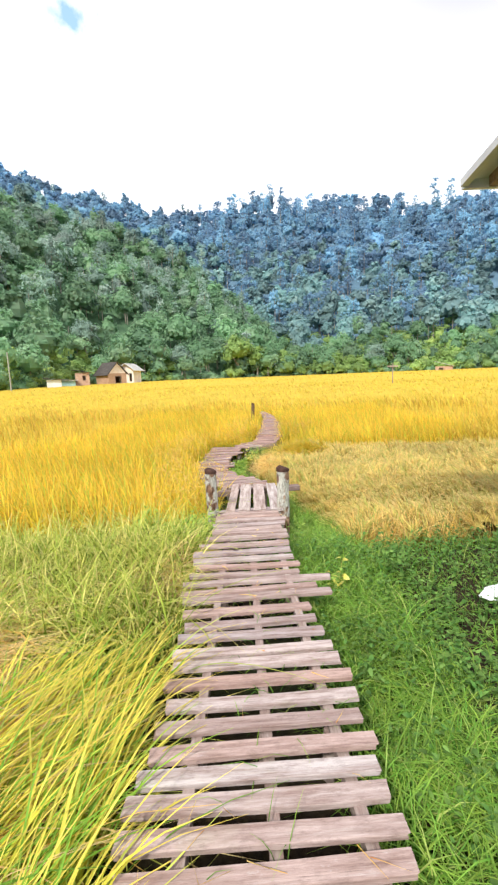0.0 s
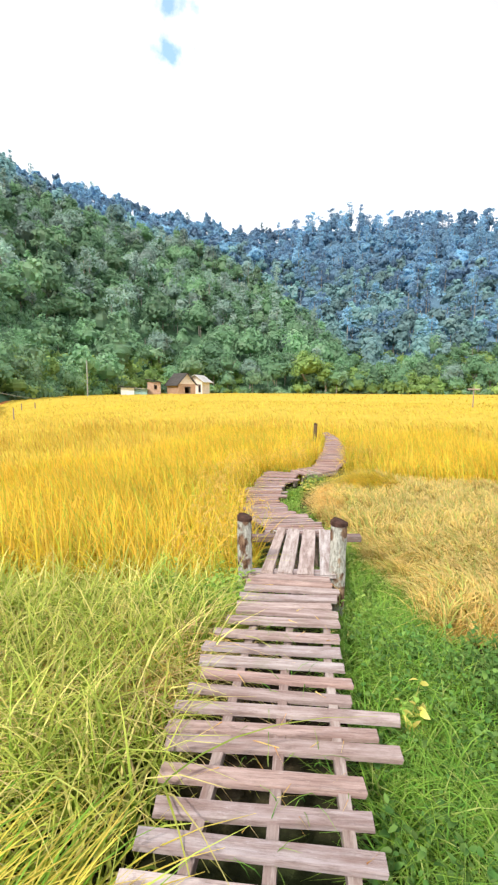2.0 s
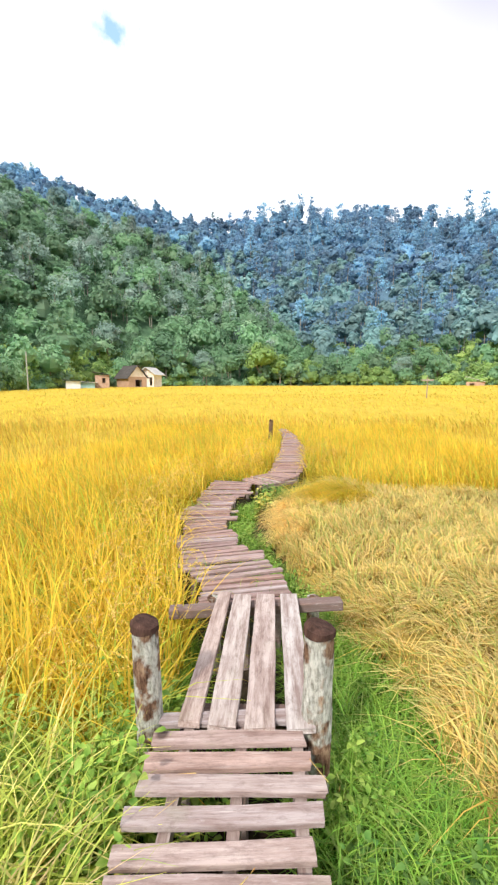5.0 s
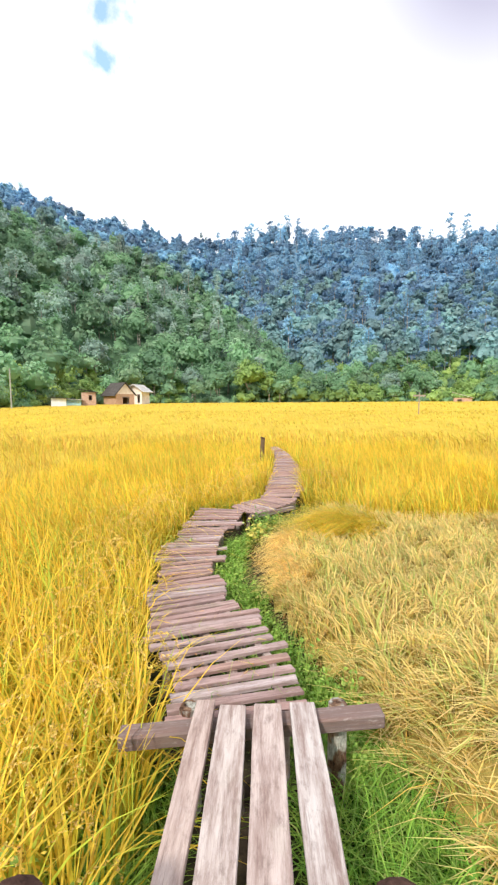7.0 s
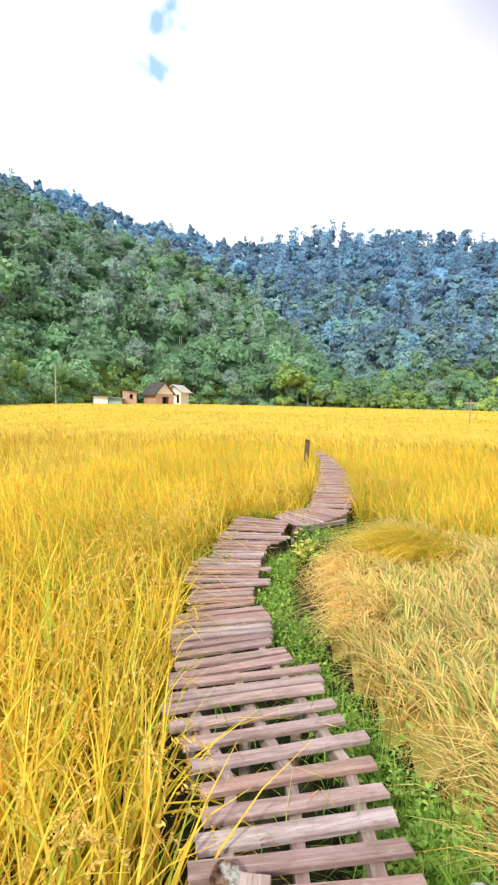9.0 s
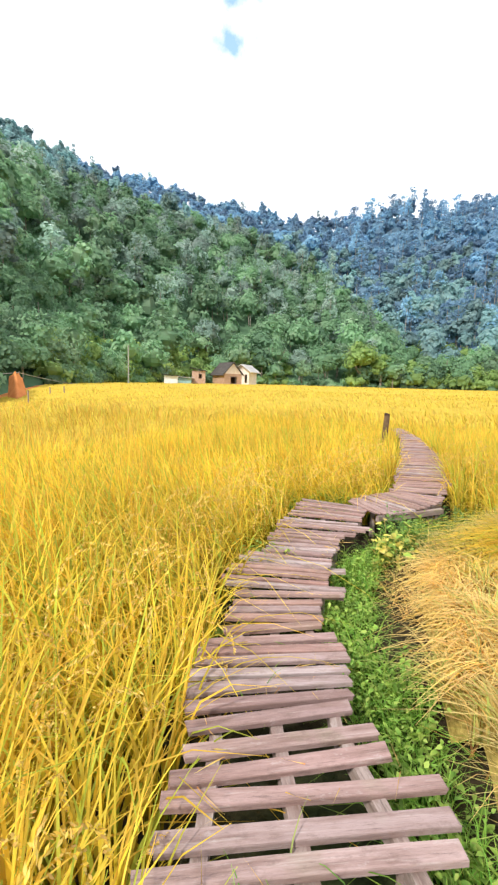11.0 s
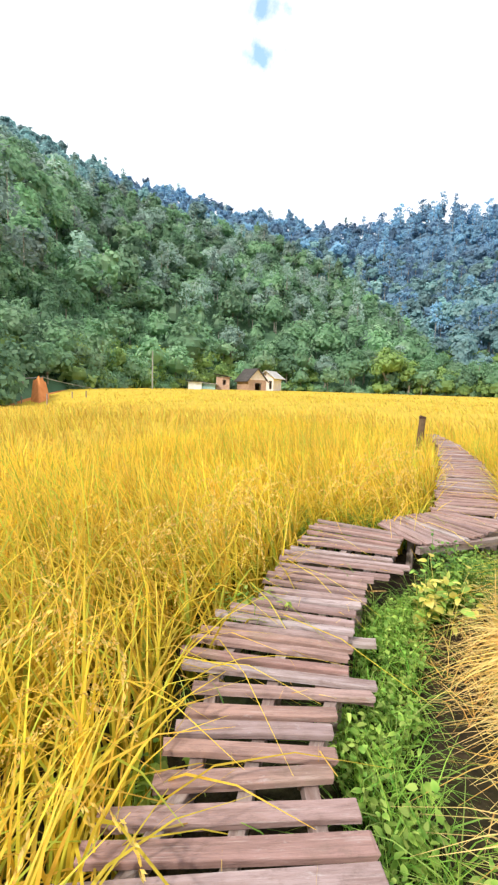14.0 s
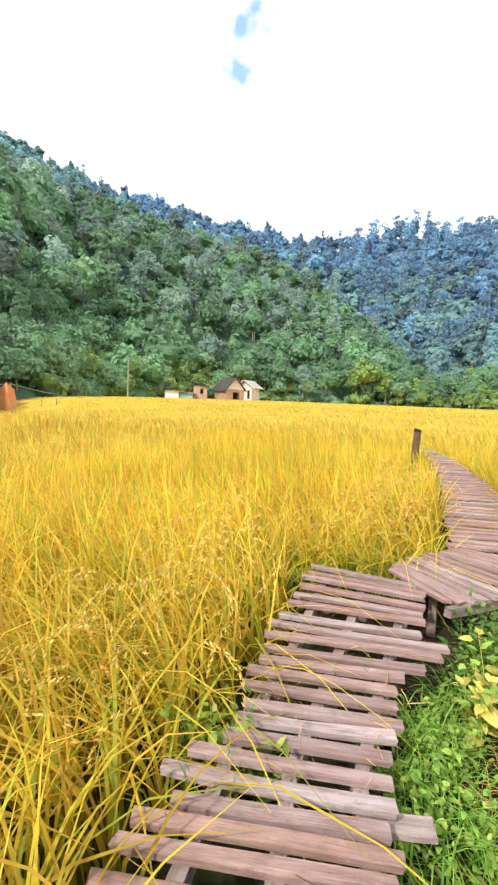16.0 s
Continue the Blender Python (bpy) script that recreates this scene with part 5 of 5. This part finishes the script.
woods("ridge_trees", tree_places(90, -4, 34, 1.95, 2.0, 123, 15.0), STANDING, M_LEAF_HAZE, "tall trees standing out along the ridge", 124, (0.75, 1.35))
woods("ridge_trees", tree_places(40, -55, -5, 1.95, 2.0, 136, 18.0), STANDING, M_LEAF_MID_HAZE, "single tall trees along the high ridge", 137, (0.6, 0.95))


def hedge_places():
    rng = np.random.default_rng(125)
    az = np.concatenate([rng.uniform(-60, -45, 60), rng.uniform(-38.8, 38, 250)])
    r = edge_r(az) + rng.uniform(0.6, 3.2, len(az))
    return list(zip(1 + r * np.sin(np.radians(az)), 5 + r * np.cos(np.radians(az)), hill_z(az, r) - 0.2))


woods("field_hedge", hedge_places(), SHRUB, M_LEAF, "low green bushes along the far edge of the field", 126, (0.35, 0.85))


def tree(kind, seed, mat, label, az, r, s, blobs=18, per=22, spread=3.2, tall=5.0, stem=2.6, group="trees along the field"):
    """A single tree: tapered trunk, limbs and a crown of leafy clumps."""
    rng = np.random.default_rng(seed)
    x, y = 1 + r * math.sin(radians(az)), 5 + r * math.cos(radians(az))
    z = float(hill_z(np.array(float(az)), np.array(float(max(r, float(edge_r(az)))))))
    t = empty(kind, (x, y, z - 0.1), label=label, category="tree", group=group)
    t.scale = (s, s, s)
    pr = random.Random(seed)
    part("trunk", tube_bm([(0, 0, -0.4), (0.08, 0.03, stem * 0.5), (0.02, -0.06, stem), (0.1, 0.05, stem + tall * 0.5)], [0.26, 0.2, 0.16, 0.06], 7, 0.1, pr), M_TRUNK, t)
    for k in range(3):
        a = pr.uniform(0, 6.28)
        part("limb", tube_bm([(0, 0, stem * 0.8), (math.cos(a) * spread * 0.35, math.sin(a) * spread * 0.35, stem + tall * 0.3), (math.cos(a) * spread * 0.6, math.sin(a) * spread * 0.6, stem + tall * 0.6)], [0.1, 0.07, 0.03], 5), M_TRUNK, t)
    q = crown(rng, blobs * 2, 42, spread, tall, 0.19, 0.65) + np.array([0, 0, stem * 0.8])
    c = new("crown", mesh_of("crown", q, np.arange(len(q)).reshape(-1, 4), mat, along=np.full(len(q), 0.55)))
    c.parent = t


for i, (az, dr, s, m, lab) in enumerate(((5.2, 4, 1.0, M_LEAF, "dark green broad-leaved tree at the field's edge"), (8.0, 6, 1.5, M_LEAF, "tall dark green tree with a rounded crown"), (9.6, 4, 1.1, M_LEAF, "bushy green tree at the field's edge"), (-1.6, 1.5, 2.0, M_LEAF_LIGHT, "bright yellow-green tree in front of the forest"),
                                        (0.9, 1.5, 1.5, M_LEAF_LIGHT, "light green tree in front of the forest"), (13, 5, 0.9, M_LEAF_LIGHT, "pale green small tree beside the field"), (16.0, 7, 1.3, M_LEAF_GREY, "grey-green tree on the lower slope"), (18.5, 10, 1.7, M_LEAF, "dark feathery tree on the lower slope"), (20.0, 6, 1.4, M_LEAF, "dark green tree with drooping crown"),
                                        (-9, 6, 1.3, M_LEAF_GREY, "grey-green tree at the foot of the hill"), (-5.8, 5, 1.2, M_LEAF, "green tree at the foot of the hill"), (-12, 7, 1.5, M_LEAF, "dark green tree behind the houses"), (-25.5, 6, 1.0, M_LEAF_LIGHT, "light green bushy tree"), (-20.8, 14, 1.6, M_LEAF_GREY, "tall pale-stemmed tree behind the hut"),
                                        (2.9, 4, 0.9, M_LEAF_GREY, "grey bush-like tree at the field's edge"), (24, 6, 1.0, M_LEAF_LIGHT, "light green tree beside the shed"), (27, 8, 1.1, M_LEAF, "green tree at the field's edge"), (-34, 5, 0.8, M_LEAF_LIGHT, "light green bush-like tree"), (11.3, 6, 1.0, M_LEAF_LIGHT, "light green tree at the field's edge"))):
    tree("broadleaf_tree", 200 + i, m, lab, az, float(edge_r(az)) + dr, s)


# ---- houses and far things ----
M_BRICK = plain_material("brown_brick_wall", (0.40, 0.25, 0.18), (0.55, 0.38, 0.29), 3)
M_PINK = plain_material("pale_plaster_wall", (0.70, 0.60, 0.55), (0.84, 0.76, 0.70), 2)
M_ROOF = plain_material("grey_brown_roofing", (0.05, 0.045, 0.042), (0.12, 0.105, 0.10), 2)
M_TIN = plain_material("pale_tin_roofing", (0.42, 0.40, 0.39), (0.6, 0.58, 0.56), 2, 0.5)
M_DARK = plain_material("dark_interior", (0.03, 0.02, 0.02), (0.06, 0.045, 0.04), 3)
M_WHITE = plain_material("white_sheeting", (0.72, 0.73, 0.75), (0.85, 0.86, 0.88), 3, 0.5)
M_TEAL = plain_material("faded_blue_green_tarp", (0.25, 0.42, 0.42), (0.4, 0.58, 0.56), 3, 0.6)
M_RED = plain_material("orange_red_earth", (0.62, 0.20, 0.06), (0.82, 0.33, 0.11), 0.8, 0.95)
M_STEEL = plain_material("grey_pole", (0.3, 0.3, 0.28), (0.45, 0.45, 0.42), 6)


def at_polar(az, r):
    x, y = 1 + r * math.sin(radians(az)), 5 + r * math.cos(radians(az))
    return x, y, float(ground_z(x, y))


def house(name, az, r, w, d, h, rise, wall_mat, roof_mat, label, turn=0.0, lift=0.0, openings=((-0.2, 0.0, 0.3, 0.6),), eave=0.5, gable_front=True):
    """A small house: walls with openings, a pitched roof with eaves; its front faces the field."""
    x, y, z = at_polar(az, r)
    t = empty(name, (x, y, z + lift), -az + turn, label=label, category="house")
    th = 0.18
    # front wall, built round its openings
    cuts = sorted((o[0] * w, o[0] * w + o[2] * w, o[1] * h, o[1] * h + o[3] * h) for o in openings)
    xs, pieces = -w / 2, []
    for a, b, lo, hi in cuts:
        pieces.append((xs, a, 0, h))
        if lo > 0.05:
            pieces.append((a, b, 0, lo))
        if hi < h:
            pieces.append((a, b, hi, h))
        xs = b
    pieces.append((xs, w / 2, 0, h))
    for a, b, lo, hi in pieces:
        if b - a > 0.02:
            part("wall", box_bm((a, -d / 2, lo), (b, -d / 2 + th, hi)), wall_mat, t)
    for sx in (-1, 1):
        part("wall", box_bm((sx * (w / 2 - th / 2) - th / 2, -d / 2 + th, 0), (sx * (w / 2 - th / 2) + th / 2, d / 2, h)), wall_mat, t)
    part("wall", box_bm((-w / 2 + th, d / 2 - th, 0), (w / 2 - th, d / 2, h)), wall_mat, t)
    part("floor_slab", box_bm((-w / 2, -d / 2, -0.6), (w / 2, d / 2, 0.0)), M_DARK, t)
    for a, b, lo, hi in cuts:
        part("window_frame", box_bm((a - 0.06, -d / 2 - 0.03, hi), (b + 0.06, -d / 2 + 0.05, hi + 0.1)), M_ROOF, t)
    if gable_front:
        for sy in (-1, 1):
            bm = bmesh.new()
            y0 = sy * (d / 2 - th / 2)
            f = [bm.verts.new(p) for p in ((-w / 2, y0 - th / 2, h), (w / 2, y0 - th / 2, h), (0, y0 - th / 2, h + rise), (-w / 2, y0 + th / 2, h), (w / 2, y0 + th / 2, h), (0, y0 + th / 2, h + rise))]
            for q in ((0, 1, 2), (5, 4, 3), (0, 3, 4, 1), (1, 4, 5, 2), (2, 5, 3, 0)):
                bm.faces.new([f[i] for i in q])
            part("gable", bm, M_PINK, t)
        sl = math.hypot(w / 2 + eave, rise * (1 + 2 * eave / w))
        an = math.degrees(math.atan2(rise, w / 2))
        for sx in (-1, 1):
            ro = part("roof_slope", box_bm((0, -d / 2 - eave, 0), (sl, d / 2 + eave, 0.16)), roof_mat, t)
            ro.matrix_basis = pose(0, 0, h + rise + 0.02, 0, an, 0) if sx > 0 else pose(0, 0, h + rise + 0.02, 0, an, 180)
            if sx < 0:
                ro.matrix_basis = pose(0, 0, h + rise + 0.02, 0, 0, 180) @ pose(0, 0, 0, 0, an, 0)
    else:
        ro = part("roof_slope", box_bm((-w / 2 - eave, -d / 2 - eave, 0), (w / 2 + eave, d / 2 + eave, 0.09)), roof_mat, t)
        ro.matrix_basis = pose(0, 0, h + rise / 2, 0, math.degrees(math.atan2(rise, w)), 0)
    return t


house("brick_house", -18.1, 106, 4.6, 5.5, 2.5, 2.5, M_BRICK, M_ROOF, "small unfinished brown brick house with a steep gable roof", 30, openings=((-0.12, 0.1, 0.36, 0.6),), lift=0.55)
house("plastered_house", -15.7, 107, 3.6, 4.5, 3.3, 1.3, M_PINK, M_TIN, "pale plastered house with a tin gable roof", -24, openings=((-0.42, 0.1, 0.2, 0.6), (0.2, 0.15, 0.18, 0.55)), lift=0.55, eave=0.7)
house("brick_hut", -21.6, 97, 2.8, 3.0, 2.9, 0.5, M_BRICK, M_ROOF, "small brown brick hut with a flat overhanging roof", openings=((0.0, 0.45, 0.22, 0.3),), lift=0.5, gable_front=False)
house("field_shed", 24.2, 130, 4.4, 3.5, 1.6, 1.3, M_BRICK, M_TIN, "low shed with a pale tin roof at the field's edge", openings=((-0.3, 0.1, 0.25, 0.6),), lift=0.1, gable_front=False)
house("open_shed", -25.0, 90, 2.6, 2.6, 1.7, 0.2, M_WHITE, M_ROOF, "low white-walled shed with a dark roof", openings=(), lift=0.45, gable_front=False)
house("tarp_shelter", -23.3, 94, 2.6, 2.2, 1.4, 0.15, M_TEAL, M_TIN, "low shelter clad in faded blue-green sheeting", openings=(), lift=0.45, gable_front=False)


def pole(name, az, r, h, rad, label, lift=0.0, arm=False, lean=0.0):
    x, y, z = at_polar(az, r)
    t = empty(name, (x, y, z), label=label, category="pole")
    part("shaft", tube_bm([(0, 0, -0.3), (lean * 0.5, 0, h * 0.5), (lean, 0, h)], [rad, rad * 0.9, rad * 0.8], 8), M_STEEL if h > 3 else M_JOIST, t)
    if arm:
        part("cross_arm", box_bm((-0.5, -0.05, h - 0.35), (0.5, 0.05, h - 0.22)), M_JOIST, t)
    return x, y, z + h


top_a = pole("utility_pole", -30.0, 74, 6.6, 0.11, "slender grey utility pole at the field's edge")
pole("field_mast", 20.1, 40, 2.6, 0.05, "thin wooden mast with a short cross arm in the rice", arm=True)
top_b = pole("fence_post", -40.0, 33, 1.6, 0.05, "thin wooden stake at the edge of the paddy")
for az in (-38.3, -36.8, -43.5, -46.5):
    pole("fence_post", az, 46, 1.35, 0.06, "short wooden fence post beside the road")


def cable(name, a, b, sag, label):
    pts = [(a[0] + (b[0] - a[0]) * i / 14, a[1] + (b[1] - a[1]) * i / 14, a[2] + (b[2] - a[2]) * i / 14 - sag * (1 - (2 * i / 14 - 1) ** 2)) for i in range(15)]
    t = tagged(new(name), label, "cable")
    part("wire", tube_bm(pts, [0.035] * 15, 5), M_STEEL, t)


x9, y9, z9 = at_polar(-62, 42)
xm, ym, zm = at_polar(-41.5, 50)
cable("overhead_cable", (x9, y9, z9 + 3.2), (xm, ym, zm + 2.6), 0.3, "pale cable hanging along the road")
cable("overhead_cable", (xm, ym, zm + 2.6), (top_a[0], top_a[1], top_a[2] - 6.0), 0.7, "slack cable running down to the utility pole")
part_of = pole("cable_pole", -41.5, 50, 2.75, 0.05, "thin pole carrying a cable beside the road")


def earth_bank():
    """A bare scar of red earth cut into the hill beside the road."""
    rng = np.random.default_rng(131)
    n, k = 9, 9
    v = []
    for j in range(k):
        t = j / (k - 1)
        for i in range(n):
            s = i / (n - 1) * 2 - 1
            az = -41.5 + s * (1.25 - 0.6 * t) - 0.35 * t
            r = 43.5 + 5 * t + 1.2 * abs(s) + rng.normal(0, 0.12)
            x, y, z = at_polar(az, r)
            zz = -1.7 + 3.3 * t - 0.5 * abs(s) + rng.normal(0, 0.08)
            v.append((x, y, zz))
    f = [(j * n + i, j * n + i + 1, (j + 1) * n + i + 1, (j + 1) * n + i) for j in range(k - 1) for i in range(n - 1)]
    tagged(new("earth_bank", mesh_of("earth_bank", v, f, M_RED, smooth=True)), "bare scar of orange-red earth at the foot of the hill", "bank", kind="structure")
    az = np.linspace(-70, -33, 40)
    v = []
    for a in az:
        b = float(edge_r(a))
        for q in (-1.2, 3.0):
            x, y, z = at_polar(a, b + q)
            v.append((x, y, z + 0.52 + 0.1 * (q > 0)))
    f = [(2 * i, 2 * i + 1, 2 * i + 3, 2 * i + 2) for i in range(len(az) - 1)]
    tagged(new("dirt_road", mesh_of("dirt_road", v, f, M_RED, smooth=True)), "narrow dirt road at the foot of the hill", "road", kind="structure")


earth_bank()


def shelter():
    """The corner of a tin-roofed shelter on posts beside the start of the walk."""
    t = empty("shelter", (3.31, 4.32, -0.4), label="open shelter with a grey corrugated roof on posts", category="shelter")
    M_EAVE = plain_material("grey_roof_sheet", (0.56, 0.57, 0.62), (0.72, 0.73, 0.78), 3, 0.5)
    Z0 = 3.50
    ro = part("roof_sheet", box_bm((0, -2.0, 0), (2.2, 0, 0.03)), M_EAVE, t)
    ro.matrix_basis = pose(0, 0, Z0, -6, 0, 0)
    fa = part("fascia", box_bm((0, -0.02, -0.07), (2.2, 0.02, 0.02)), M_WHITE, t, "pale fascia board")
    fa.matrix_basis = pose(0, 0.02, Z0)
    ba = part("barge_board", box_bm((-0.03, -2.0, -0.06), (0.03, 0, 0.0)), M_EAVE, t)
    ba.matrix_basis = pose(0, 0, Z0, -6, 0, 0)
    for k in range(5):
        rf = part("rafter", box_bm((-0.04, -1.95, -0.09), (0.04, -0.05, -0.005)), M_JOIST, t)
        rf.matrix_basis = pose(0.22 + 0.44 * k, 0, Z0, -6, 0, 0)
    for px, py in ((0.9, -0.4), (0.9, -1.7), (2.0, -0.4), (2.0, -1.7)):
        part("post", tube_bm([(px, py, -0.2), (px, py, Z0 - py * math.tan(radians(6)) - 0.02)], [0.06, 0.055], 9), M_JOIST, t)


shelter()


def sack():
    rng = random.Random(9)
    t = empty("plastic_sack", (3.32, 3.5, -0.13), 20, label="crumpled white and brown plastic sack lying in the weeds", category="sack")
    for name, mat, s, o in (("body", M_WHITE, (0.17, 0.09, 0.045), (0, 0, 0)), ("lining", plain_material("brown_lining", (0.22, 0.10, 0.06), (0.36, 0.2, 0.12), 12), (0.11, 0.05, 0.03), (0.05, -0.03, 0.03))):
        bm = bmesh.new()
        bmesh.ops.create_icosphere(bm, subdivisions=3, radius=1)
        for v in bm.verts:
            k = 1 + 0.22 * noise.noise(v.co * 2.3) + 0.1 * noise.noise(v.co * 6)
            v.co = Vector((v.co.x * s[0] * k + o[0], v.co.y * s[1] * k + o[1], v.co.z * s[2] * k + o[2]))
        part(name, bm, mat, t)


sack()
